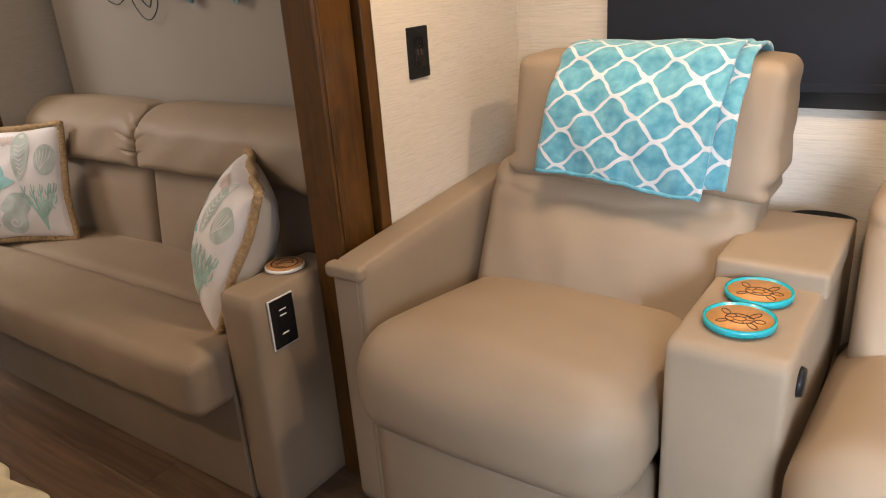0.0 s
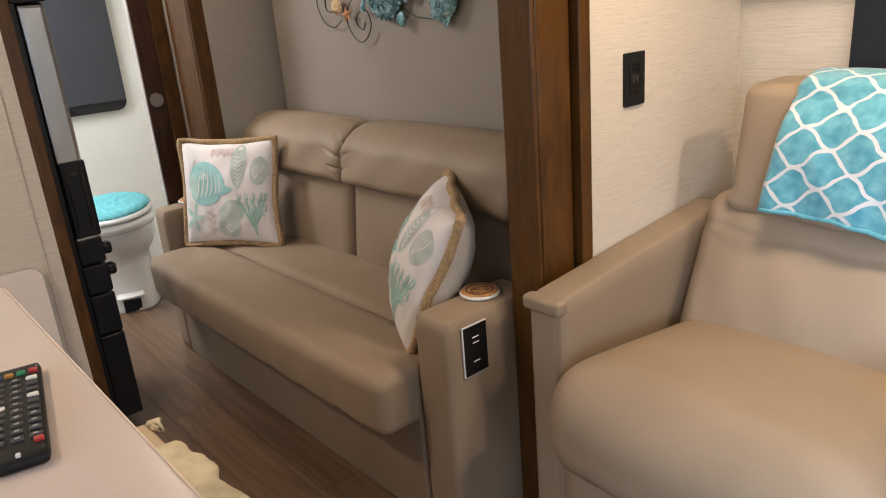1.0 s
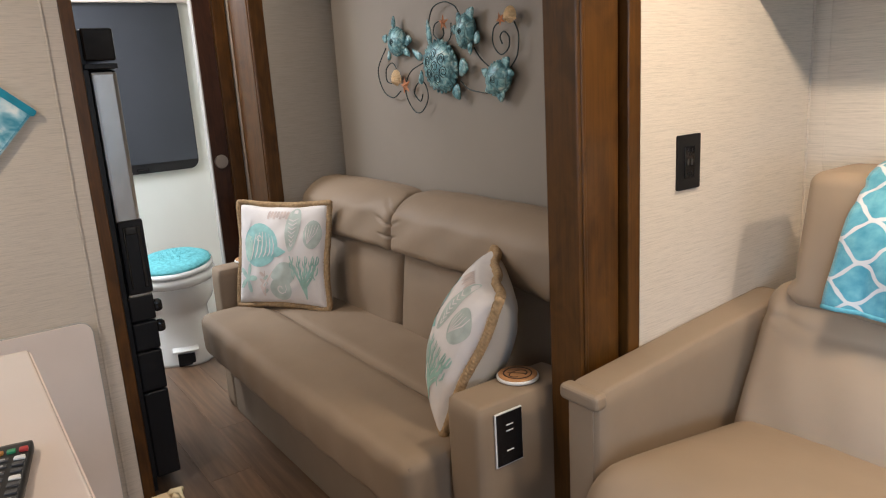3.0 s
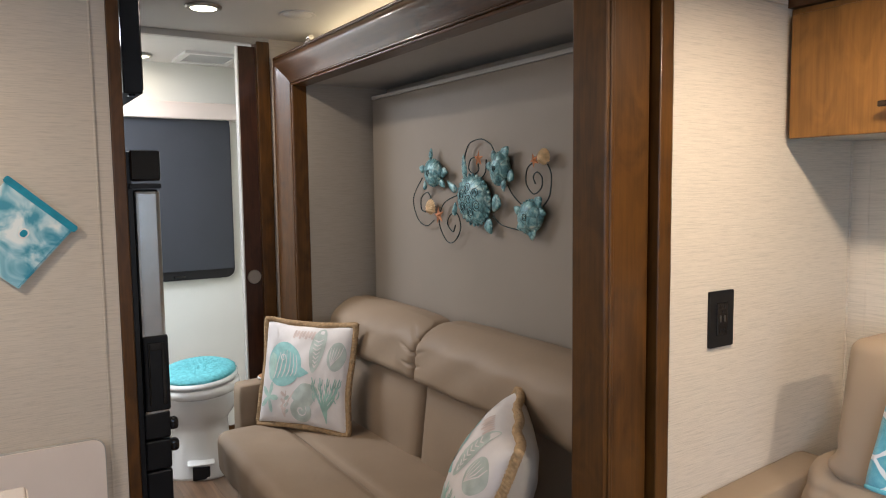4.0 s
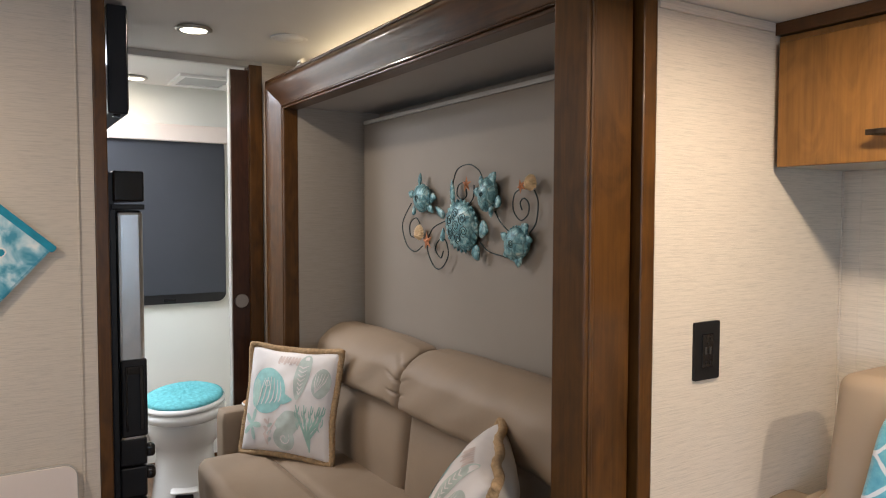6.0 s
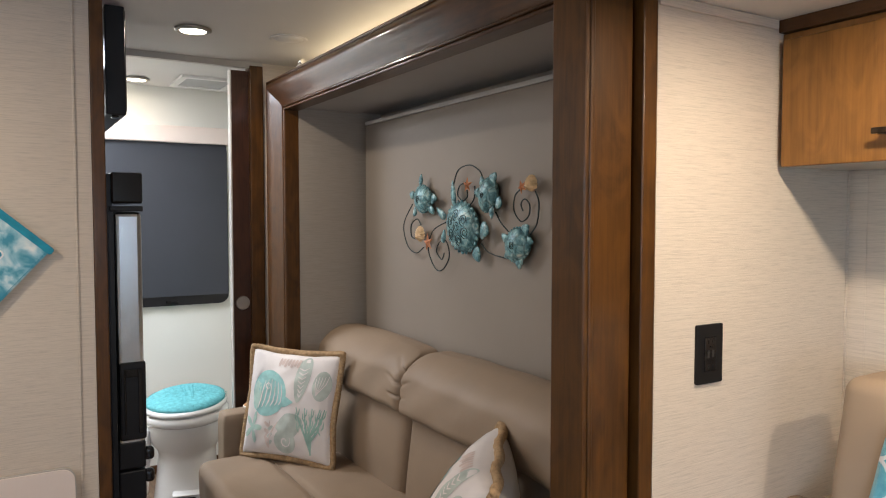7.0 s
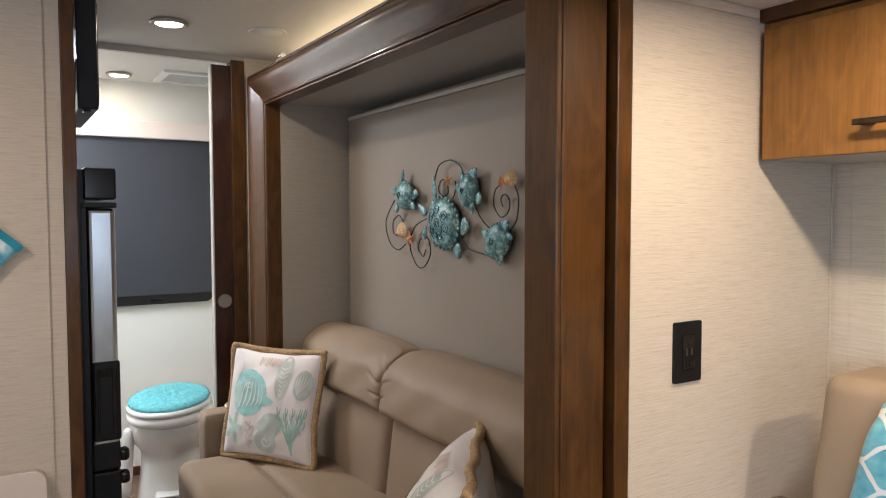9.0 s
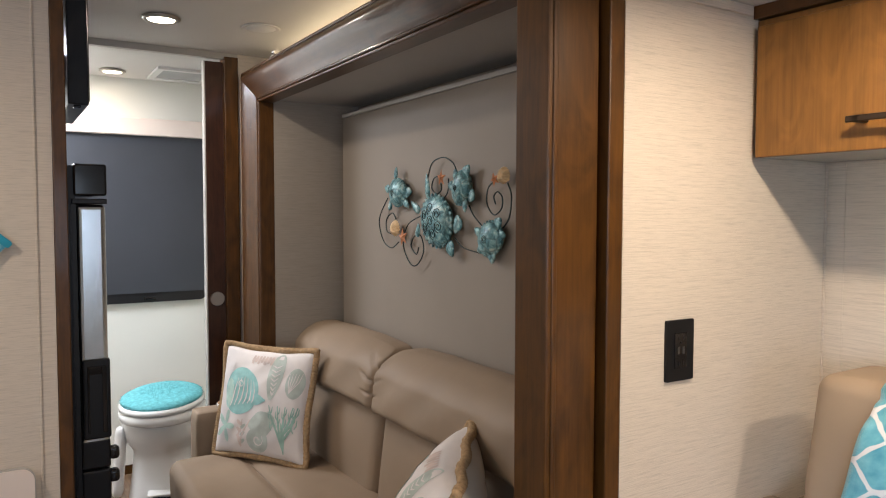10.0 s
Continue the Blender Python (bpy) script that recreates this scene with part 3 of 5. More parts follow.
# ---- bathroom ----
bw = thing("window_2", "bathroom window under a charcoal blackout shade", "window", at=(XB, 1.0, 0.9))
bw["kind"] = "structure"
part("window_frame", extrude(round_rect(0.55 + YB, 1.29 + YB, 0.895, 1.77, 0.05), 0, XB + 0.0005, XB + 0.022), SHADE_RAIL, bw)
part("shade", boxes((XB + 0.022, XB + 0.028, 0.56 + YB, 1.285 + YB, 0.945, 1.76)), SHADE, bw, "flat charcoal blackout shade")
part("latch", boxes((XB + 0.022, XB + 0.032, 0.96 + YB, 1.02 + YB, 0.908, 0.922), bevel=0.002), BLACK_GLOSS, bw)
setting("valance", boxes((XB, XB + 0.06, 0.3, 1.75, 1.757, 1.845), bevel=0.006), CREAM, "cream padded valance over the bathroom window", "trim")

TX, TY = -3.60, 0.97 + YB
TURN_WC = radians(-28)
wc = thing("toilet", "white plastic RV toilet with foot pedal and furry turquoise lid cover", "toilet", at=(TX, TY, 0))
bm = lathe([(0.150, 0), (0.150, 0.012), (0.146, 0.06), (0.140, 0.15), (0.136, 0.22), (0.136, 0.25), (0.146, 0.272), (0.168, 0.30), (0.184, 0.34), (0.190, 0.385), (0.189, 0.41)], (0, 0, 0), 56)
for v in bm.verts:
    # squarer towards the foot
    k = max(0.0, 1 - v.co.z / 0.27)
    a = math.atan2(v.co.y, v.co.x)
    v.co.x *= 1.06 * (1 + 0.16 * k * math.sin(2 * a) ** 2)
    v.co.y *= 0.96 * (1 + 0.16 * k * math.sin(2 * a) ** 2)
bmesh.ops.transform(bm, matrix=pose(TX, TY, 0, 0, 0, -28), verts=bm.verts)
part("pedestal", bm, PORCELAIN, wc, "", True)
part("bowl_rim", lathe([(0.172, 0.40), (0.190, 0.408), (0.198, 0.425), (0.197, 0.448), (0.18, 0.455)], (TX + 0.01, TY, 0), 44, 1.16, 0.97, None, TURN_WC), PORCELAIN, wc, "", True)
LC = Vector((TX + 0.015, TY - 0.005, 0.455))


def lid_z(x, y):
    return 0.05 * (-(x - LC.x) * math.cos(TURN_WC) - (y - LC.y) * math.sin(TURN_WC))


bm = lathe([(0.18, 0.0), (0.193, 0.006), (0.193, 0.022), (0.18, 0.03)], LC, 44, 1.17, 0.97, None, TURN_WC)
for v in bm.verts:
    v.co.z += lid_z(v.co.x, v.co.y) + 0.008
part("lid", bm, PORCELAIN, wc, "white seat lid", True)
FUR = plain("turquoise_fur", (0.15, 0.48, 0.52), 0.85, amount=0.2, scale=60, spec=0.2)
rng = random.Random(4)
bm = lathe([(0.176, 0.02), (0.186, 0.03), (0.184, 0.045), (0.15, 0.060), (0.08, 0.066), (0.01, 0.067)], LC, 44, 1.15, 0.96, None, TURN_WC)
for v in bm.verts:
    v.co.z += lid_z(v.co.x, v.co.y) + 0.006
cover = part("lid_cover", bm, FUR, wc, "furry turquoise lid cover", True)
bm = bmesh.new()
for _ in range(2600):
    a, r = rng.uniform(0, 6.283), math.sqrt(rng.random())
    lx, ly = 0.186 * 1.15 * r * math.cos(a), 0.186 * 0.96 * r * math.sin(a)
    x, y = LC.x + lx * math.cos(TURN_WC) - ly * math.sin(TURN_WC), LC.y + lx * math.sin(TURN_WC) + ly * math.cos(TURN_WC)
    z = LC.z + 0.045 + 0.024 * (1 - r ** 3) + lid_z(x, y)
    d = Vector((rng.gauss(0, 0.6) + 0.4 * (x - LC.x) / 0.2, rng.gauss(0, 0.6) + 0.4 * (y - LC.y) / 0.2, 0.9 - 0.9 * r ** 6)).normalized() * rng.uniform(0.012, 0.02)
    s = d.orthogonal().normalized() * 0.0022
    p = Vector((x, y, z - 0.004))
    bm.faces.new([bm.verts.new(p - s), bm.verts.new(p + s), bm.verts.new(p + d)])
part("fur", bm, FUR, cover)
fx, fy = math.cos(radians(-14)), math.sin(radians(-14))


def foot(a, b, z):
    return (TX + fx * a - fy * b, TY + fy * a + fx * b, z)


bm = soft(-0.012, 0.012, -0.062, 0.062, -0.007, 0.007, 0.007, n=8)
bmesh.ops.transform(bm, matrix=Matrix.Translation(foot(0.165, 0, 0.088)) @ pose(0, 0, 0, 0, 8, -14) @ Matrix.Diagonal((2.4, 1, 1, 1)), verts=bm.verts)
part("pedal", bm, PORCELAIN, wc, "white foot pedal", True)
bm = boxes((-0.01, 0.01, -0.04, 0.04, 0.0, 0.062), bevel=0.004)
bmesh.ops.transform(bm, matrix=Matrix.Translation(foot(0.158, 0, 0.002)) @ pose(0, 0, 0, 0, 0, -14), verts=bm.verts)
part("pedal_slot", bm, BLACK, wc, "dark slot under the pedal")
bm = soft(-0.028, 0.028, -0.024, 0.024, 0.06, 0.385, 0.02, n=10)
bmesh.ops.transform(bm, matrix=Matrix.Translation((TX + 0.03, TY - 0.215, 0)) @ pose(0, 0, 0, -4, 0, -20), verts=bm.verts)
part("sprayer", bm, WHITE, wc, "white hand sprayer in its holder", True)

# ---- ceiling fittings ----
GLOW = glow("warm_lamp_glass", (1.0, 0.86, 0.62), 9.0)


def downlight(x, y, z, group="ceiling lights"):
    d = thing("ceiling_light", "round recessed puck light with a nickel rim, lit", "ceiling light", group, at=(x, y, z))
    part("rim", lathe([(0.052, 0), (0.060, -0.004), (0.060, -0.009), (0.047, -0.013), (0.044, -0.006)], (x, y, z - 0.001), 40), NICKEL, d, "satin nickel rim", True)
    part("lens", lathe([(0.044, -0.008), (0.042, -0.0128), (0.02, -0.015), (0.002, -0.0155)], (x, y, z), 40), GLOW, d, "glowing frosted lens", True)
    return d


# the fitting at (-1.70, -0.35) is unseen, added to go with the fill lamp
for spot in ((-2.52, 0.79 + YB, ZM), (1.26, -0.24, ZM), (-1.70, -0.35, ZM), (-3.84, 0.81 + YB, 2.05), (-0.54, 1.46, ZS), (0.16, 1.46, ZS)):
    downlight(*spot)
sp = thing("ceiling_speaker", "flat white round ceiling speaker", "speaker", at=(-2.49, 1.20, ZM))
part("ring", lathe([(0.062, 0), (0.066, -0.003), (0.062, -0.006), (0.054, -0.004)], (-2.49, 1.20, ZM - 0.0005), 40), CEIL, sp, "", True)
part("grille", lathe([(0.053, -0.002), (0.05, -0.005), (0.002, -0.006)], (-2.49, 1.20, ZM), 40), WHITE, sp, "", True)
vt = thing("ceiling_vent", "white square bathroom ceiling vent", "vent", at=(-3.78, 1.18, 2.05))
part("frame", boxes((-3.93, -3.63, 1.04, 1.07, 2.036, 2.049), (-3.93, -3.63, 1.29, 1.32, 2.036, 2.049), (-3.93, -3.90, 1.07, 1.29, 2.036, 2.049), (-3.66, -3.63, 1.07, 1.29, 2.036, 2.049)), WHITE, vt)
part("cover", boxes((-3.90, -3.66, 1.07, 1.29, 2.042, 2.048)), plain("vent_grey", (0.42, 0.43, 0.43), 0.6), vt, "grey mesh cover")
vt.location.y += 0.03

# ---- fridge side: end panel, fridge, television, hangings ----
XP, YP = -2.30, 0.545
setting("wall_fridge_end", boxes((XP - 0.03, XP, -1.2, YP, 0, ZM)), PAPER_Y, "cream grasscloth end panel beside the fridge", "wall")
setting("panel_trim", boxes((XP - 0.035, XP + 0.006, YP + 0.001, YP + 0.036, 0, ZM), bevel=0.003), WOOD_Z, "walnut edge trim of the fridge panel", "trim")
setting("panel_seam", boxes((XP + 0.0005, XP + 0.004, YP - 0.046, YP - 0.040, 0, ZM), bevel=0.001), PAPER_Y, "narrow papered joint strip", "trim")
FX = -2.36
fr = thing("fridge", "tall fridge with black trim and a brushed steel door", "fridge", at=(-2.62, 0.4, 0))
part("body", boxes((-2.90, FX - 0.01, -0.15, 0.5800, 0.0, 1.50)), BLACK, fr)
part("upper_door", boxes((-2.89, FX + 0.004, 0.5750, 0.6640, 1.412, 1.505), bevel=0.006), BLACK_GLOSS, fr, "black upper trim")
part("cap", boxes((-2.89, FX + 0.006, 0.5700, 0.6640, 1.388, 1.404), bevel=0.003), BLACK, fr)
dr = part("door", boxes((-2.89, FX, 0.5820, 0.6600, 0.60, 1.386), bevel=0.014, seg=3), STEEL, fr, "brushed steel door edge")
part("door_gasket", boxes((-2.89, FX - 0.004, 0.5680, 0.5818, 0.05, 1.386)), BLACK, fr)
hd = part("handle", boxes((FX - 0.05, FX + 0.006, 0.5880, 0.6630, 0.69, 0.93), bevel=0.006), BLACK, dr, "black recessed handle")
part("handle_recess", boxes((FX + 0.004, FX + 0.010, 0.6000, 0.6060, 0.71, 0.91), (FX + 0.004, FX + 0.010, 0.6400, 0.6520, 0.71, 0.91), (FX + 0.004, FX + 0.010, 0.6060, 0.6400, 0.885, 0.91), bevel=0.002), BLACK_GLOSS, hd)
for k, (z0, z1) in enumerate(((0.60, 0.685), (0.50, 0.595), (0.36, 0.495), (0.05, 0.355))):
    part("drawer", boxes((-2.89, FX + 0.002, 0.5820, 0.6600, z0, z1), bevel=0.006), BLACK, fr, "black lower drawer front")
for z in (0.64, 0.57):
    part("hinge", soft(FX - 0.03, FX + 0.004, 0.6550, 0.6850, z - 0.02, z + 0.02, 0.012, n=8), BLACK_GLOSS, fr, "", True)
tv = thing("television", "black television on a wall arm under the ceiling", "television", at=(-2.45, 0.56, 1.8))
part("case", boxes((-2.86, -2.335, 0.565, 0.620, 1.672, 1.99), bevel=0.004), BLACK, tv)
part("screen", boxes((-2.85, -2.345, 0.6202, 0.623, 1.685, 1.98)), BLACK_GLOSS, tv)
part("arm", boxes((-2.66, -2.56, 0.48, 0.564, 1.76, 1.86), bevel=0.004), BLACK, tv)
part("button", boxes((-2.37, -2.345, 0.58, 0.60, 1.664, 1.6715), bevel=0.002), BLACK_GLOSS, tv)

TEAL = plain("teal_cloth_edge", (0.010, 0.26, 0.38), 0.7, amount=0.15, scale=40, grain=0.2)


def watercolour():
    m, nt, b = tree("pale_blue_print")
    n = node(nt, "ShaderNodeTexNoise", Scale=9.0, Detail=3.0, Distortion=2.0)
    nt.links.new(nt.nodes.new("ShaderNodeTexCoord").outputs["Object"], n.inputs["Vector"])
    nt.links.new(ramp(nt, n.outputs[0], [(0.36, (0.06, 0.30, 0.42)), (0.48, (0.26, 0.52, 0.62)), (0.58, (0.55, 0.72, 0.77)), (0.68, (0.80, 0.86, 0.86))]), b.inputs["Base Color"])
    b.inputs["Roughness"].default_value = 0.7
    return m


holder = thing("pot_holder", "teal-edged cloth with pale blue sea print hung by a corner", "pot holder", at=(XP + 0.02, 0.30, 1.25))
H0 = Vector((XP + 0.006, 0.262, 1.270))


def diamond(u0, u1, v0, v1, x0, x1, r):
    bm = extrude(round_rect(u0, u1, v0, v1, r, 5), 0, x0, x1)
    bmesh.ops.transform(bm, matrix=Matrix.Translation(H0) @ pose(0, 0, 0, 48, 0, 0), verts=bm.verts)
    return bm


part("cloth", diamond(-0.105, 0.105, -0.105, 0.105, 0.0, 0.010, 0.01), watercolour(), holder)
part("binding", diamond(-0.108, 0.112, -0.1, -0.1 + 0.001, -0.001, 0.012, 0.0004), TEAL, holder, "teal binding")
part("binding", diamond(0.094, 0.114, -0.112, 0.112, -0.002, 0.013, 0.007), TEAL, holder, "teal binding")
part("binding", diamond(-0.112, -0.100, -0.105, 0.105, -0.002, 0.011, 0.004), watercolour(), holder)
part("motif", diamond(0.0, 0.030, -0.03, -0.005, 0.010, 0.0112, 0.012), WHITE, holder, "small white print outline")
part("motif", diamond(0.005, 0.025, -0.026, -0.009, 0.0112, 0.0122, 0.008), TEAL, holder)
for ob in (fr, tv, holder):
    ob.location.y += 0.025
lf = thing("table_leaf", "cream laminate leaf with rounded corners standing at the wall", "table leaf", at=(XP + 0.03, 0.1, 0))
part("board", extrude(round_rect(-0.45, 0.452, -0.20, 0.660, 0.035), 0, XP + 0.006, XP + 0.028), CREAM, lf)
part("edge_band", extrude(round_rect(-0.453, 0.455, -0.20, 0.663, 0.038), 0, XP + 0.011, XP + 0.023), PANEL_EDGE, lf, "thin grey edge band")
lf.location.y += 0.03
for piece in lf.children:
    for v in piece.data.vertices:
        v.co.z = max(v.co.z, 0.0)

# ---- table, remote, chair ----
TZ = 0.91
tb = thing("dinette_table", "glossy cream laminate dinette table with thin edge", "table", at=(-0.9, 0.0, 0))
part("tabletop", boxes((-1.315, -0.20, -0.62, 0.258, TZ - 0.028, TZ), bevel=0.004, seg=3), TABLE, tb)
part("edge_strip", boxes((-1.310, -0.205, 0.2582, 0.2602, TZ - 0.025, TZ - 0.004)), CREAM, tb)
for x in (-1.15, -0.45):
    part("leg", lathe([(0.03, 0.0), (0.03, TZ - 0.029)], (x, -0.15, 0), 20), STEEL, tb, "steel pedestal leg", True)
    part("foot", lathe([(0.11, 0.0), (0.11, 0.01), (0.035, 0.025)], (x, -0.15, 0), 28), STEEL, tb, "", True)
rc = thing("remote_control", "black television remote control with coloured keys on the table", "remote control", at=(-0.803, 0.176, TZ))
RM = Matrix.Translation((-0.803, 0.176, TZ)) @ pose(0, 0, 0, 0, 0, 169) @ Matrix.Diagonal((0.779, 0.779, 0.779, 1))
KEY = plain("grey_rubber_key", (0.05, 0.05, 0.055), 0.6)


def on_remote(bm):
    bmesh.ops.transform(bm, matrix=RM, verts=bm.verts)
    return bm


part("case", on_remote(soft(-0.150, 0.150, -0.034, 0.034, 0.0005, 0.017, 0.007, (0.0, 0.0, 0.003), 16)), BLACK, rc, "", True)
key_colours = {"red": plain("red_key", (0.45, 0.03, 0.03), 0.5), "green": plain("green_key", (0.03, 0.28, 0.12), 0.5), "amber": plain("amber_key", (0.45, 0.20, 0.04), 0.5), "blue": plain("blue_key", (0.04, 0.10, 0.35), 0.5), "white": WHITE, "grey": KEY}
LEGEND = plain("pale_grey_legend", (0.30, 0.30, 0.30), 0.6)
# w: key coloured white for the highlight on a rocker; g: grey
rows_of_keys = ["ggg", "ggg", "ggg", "ggg", "ggg", "ggw", "wgg", "ggg", "ggg", "wgg"]
for i, x in enumerate([-0.100 + 0.0205 * k for k in range(10)]):
    for j, y in enumerate((-0.021, 0.0, 0.021)):
        c = {"w": "white", "g": "grey", "b": "grey"}[rows_of_keys[i][j]]
        part("key", on_remote(soft(x - 0.0055, x + 0.0055, y - 0.0075, y + 0.0075, 0.016, 0.0215, 0.002, n=3)), key_colours[c], rc)
        if c == "grey" and (j == 1 or i < 4):
            part("legend", on_remote(boxes((x - 0.0022, x + 0.0022, y - 0.003, y + 0.003, 0.0212, 0.0220))), LEGEND, rc)
for y, c in ((-0.024, "red"), (-0.008, "green"), (0.008, "amber"), (0.024, "blue")):
    part("key", on_remote(soft(0.105, 0.116, y - 0.006, y + 0.006, 0.016, 0.0225, 0.002, n=3)), key_colours[c], rc)
part("key", on_remote(soft(-0.118, -0.108, -0.030, -0.018, 0.016, 0.022, 0.002, n=3)), key_colours["red"], rc, "red key")
part("badge", on_remote(soft(-0.142, -0.136, -0.003, 0.003, 0.016, 0.0205, 0.001, n=3)), WHITE, rc)

ch = thing("dining_chair", "light wooden chair with a ruffled cream cushion pushed under the table", "chair", at=(-1.28, 0.40, 0))
BEIGE = plain("beige_painted_wood", (0.55, 0.43, 0.28), 0.5)
RUFFLE = plain("cream_cotton_cushion", (0.66, 0.58, 0.40), 0.85, amount=0.12, scale=30, grain=0.3)
part("seat", boxes((-1.56, -1.10, 0.05, 0.465, 0.415, 0.437), bevel=0.008), BEIGE, ch)
for x in (-1.53, -1.13):
    for y in (0.08, 0.43):
        part("leg", boxes((x - 0.016, x + 0.016, y - 0.016, y + 0.016, 0, 0.415), bevel=0.004), BEIGE, ch)


def ruffled(p):
    a = math.atan2(p.y - 0.26, p.x + 1.25)
    k = 1 + 0.035 * math.sin(a * 9) + 0.012 * math.sin(a * 23)
    return (-1.25 + (p.x + 1.25) * k, 0.26 + (p.y - 0.26) * k, p.z + 0.006 * math.sin(a * 14) * (p.z < 0.47))


part("cushion", soft(-1.375, -1.06, 0.03, 0.480, 0.438, 0.480, 0.02, (0.006, 0.006, 0.012), 26, ruffled), RUFFLE, ch, "ruffled cream seat cushion", True)
part("tie", tube([(-1.54, 0.465, 0.44), (-1.51, 0.48, 0.455), (-1.49, 0.476, 0.442), (-1.52, 0.468, 0.44)], 0.008), RUFFLE, ch, "cushion tie", True)

ch.location.y += 0.02

# ---- pillows ----
FABRIC = plain("white_printed_cotton", (0.74, 0.69, 0.66), 0.9, amount=0.06, scale=14, grain=0.25, grain_scale=700, spec=0.15)
BACKING = plain("natural_cotton", (0.58, 0.53, 0.46), 0.9, amount=0.05, scale=14, grain=0.25, grain_scale=700, spec=0.15)
JUTE = plain("jute_rope", (0.40, 0.27, 0.15), 0.9, amount=0.25, scale=90, grain=0.6, grain_scale=500, spec=0.1)
INKS = {"teal": plain("teal_print", (0.30, 0.53, 0.51), 0.9, amount=0.2, scale=30, spec=0.15), "sage": plain("sage_print", (0.33, 0.50, 0.43), 0.9, amount=0.2, scale=30, spec=0.15),
        "mint": plain("mint_print", (0.46, 0.62, 0.54), 0.9, amount=0.15, scale=30, spec=0.15), "rose": plain("rose_print", (0.62, 0.51, 0.46), 0.9, amount=0.15, scale=30, spec=0.15),
        "grey": plain("grey_green_print", (0.48, 0.53, 0.48), 0.9, amount=0.15, scale=30, spec=0.15), "white": FABRIC}


def pillow(at, u, v, half, thick, front_bulge, group):
    """A square cushion in the plane of u and v with a jute rope round its edge and a sea-life print in front."""
    u = Vector(u).normalized()
    v = (Vector(v) - u * Vector(v).dot(u)).normalized()
    w = u.cross(v)
    at = Vector(at)
    pl = thing("throw_pillow", "white throw pillow with pastel sea-life print and jute rope edge", "pillow", group, at=at)

    def edge(s, t):
        ks, kt = 1 - 0.07 * (1 - t * t), 1 - 0.07 * (1 - s * s)
        return s * half * ks, t * half * kt

    def surf(s, t, side=1, lift=0.0):
        a, b = edge(s, t)
        m = max(0.0, (1 - s * s)) * max(0.0, (1 - t * t))
        h = (thick * m ** 0.42) * (front_bulge if side > 0 else 1.0) + 0.004 * math.sin(7 * s + 3 * t) * m + 0.0016 * math.sin(11 * s - 5 * t + 2 * math.sin(5 * t)) * m ** 0.6 + 0.0020 * math.sin(15 * t + 4 * s) * m ** 0.6 * s * s
        return at + u * a + v * b + w * (side * h + lift)

    n = 44
    for side, mat_, nm in ((1, FABRIC, "front"), (-1, BACKING, "back")):
        bm = bmesh.new()
        g = [[bm.verts.new(surf(-1 + 2 * i / n, -1 + 2 * j / n, side)) for j in range(n + 1)] for i in range(n + 1)]
        for i in range(n):
            for j in range(n):
                bm.faces.new((g[i][j], g[i + 1][j], g[i + 1][j + 1], g[i][j + 1]))
        front = part(nm, bm, mat_, pl, "", True) if side > 0 else part(nm, bm, mat_, pl, "plain natural cotton back", True)
        if side > 0:
            face = front
    ring = []
    m = 60
    for s0, t0, ds, dt in ((-1, -1, 1, 0), (1, -1, 0, 1), (1, 1, -1, 0), (-1, 1, 0, -1)):
        for k in range(m):
            s, t = s0 + 2 * ds * k / m, t0 + 2 * dt * k / m
            q = 0.90 if abs(s) > 0.93 and abs(t) > 0.93 else 1.0
            a, b = edge(s * (1 if q == 1 else 0.985), t * (1 if q == 1 else 0.985))
            ring.append(at + u * a * 1.035 + v * b * 1.035 + w * (0.004 * math.sin(9 * s + 5 * t)))
    bm = bmesh.new()
    cnt = len(ring)
    for phase in (0, math.pi):
        fine = []
        for i in range(cnt * 2):
            p0, p1 = ring[(i // 2) % cnt], ring[(i // 2 + 1) % cnt]
            p = p0.lerp(p1, (i % 2) / 2)
            out = (p - at)
            out = (out - w * out.dot(w)).normalized()
            a = phase + i * math.pi / 2.8
            fine.append(p + out * (0.0062 * math.cos(a)) + w * (0.0056 * math.sin(a)))
        tube(fine, 0.0076, True, 6, bm)
    part("rope_edge", bm, JUTE, pl, "braided jute rope edge", True)

    def stroke(name, pts, width, ink, lift=0.0016):
        """A tapering brush stroke that lies on the front."""
        bm = bmesh.new()
        pts = [Vector((*p, 0)) for p in pts]
        fine = []
        for p, q in zip(pts, pts[1:]):
            for k in range(5):
                fine.append(p.lerp(q, k / 5))
        fine.append(pts[-1])
        prev = None
        for i, p in enumerate(fine):
            d = (fine[min(i + 1, len(fine) - 1)] - fine[max(i - 1, 0)])
            nrm = Vector((-d.y, d.x, 0)).normalized() * 1.25 * width * (0.45 + 0.55 * math.sin(math.pi * min(1, 0.12 + i / len(fine))))
            pair = [bm.verts.new(surf(p.x + nrm.x, p.y + nrm.y, 1, lift)), bm.verts.new(surf(p.x - nrm.x, p.y - nrm.y, 1, lift))]
            if prev:
                bm.faces.new((prev[0], prev[1], pair[1], pair[0]))
            prev = pair
        part(name, bm, INKS[ink], face)

    def blob(name, cx, cy, radius, ink, lift=0.0012):
        """A filled shape round a centre; radius(angle) gives its outline."""
        bm = bmesh.new()
        c = bm.verts.new(surf(cx, cy, 1, lift))
        rings = []
        for f in (0.33, 0.66, 1.0):
            rings.append([bm.verts.new(surf(cx + 1.2 * f * radius(2 * math.pi * k / 40)[0], cy + 1.2 * f * radius(2 * math.pi * k / 40)[1], 1, lift)) for k in range(40)])
        for k in range(40):
            bm.faces.new((c, rings[0][k], rings[0][(k + 1) % 40]))
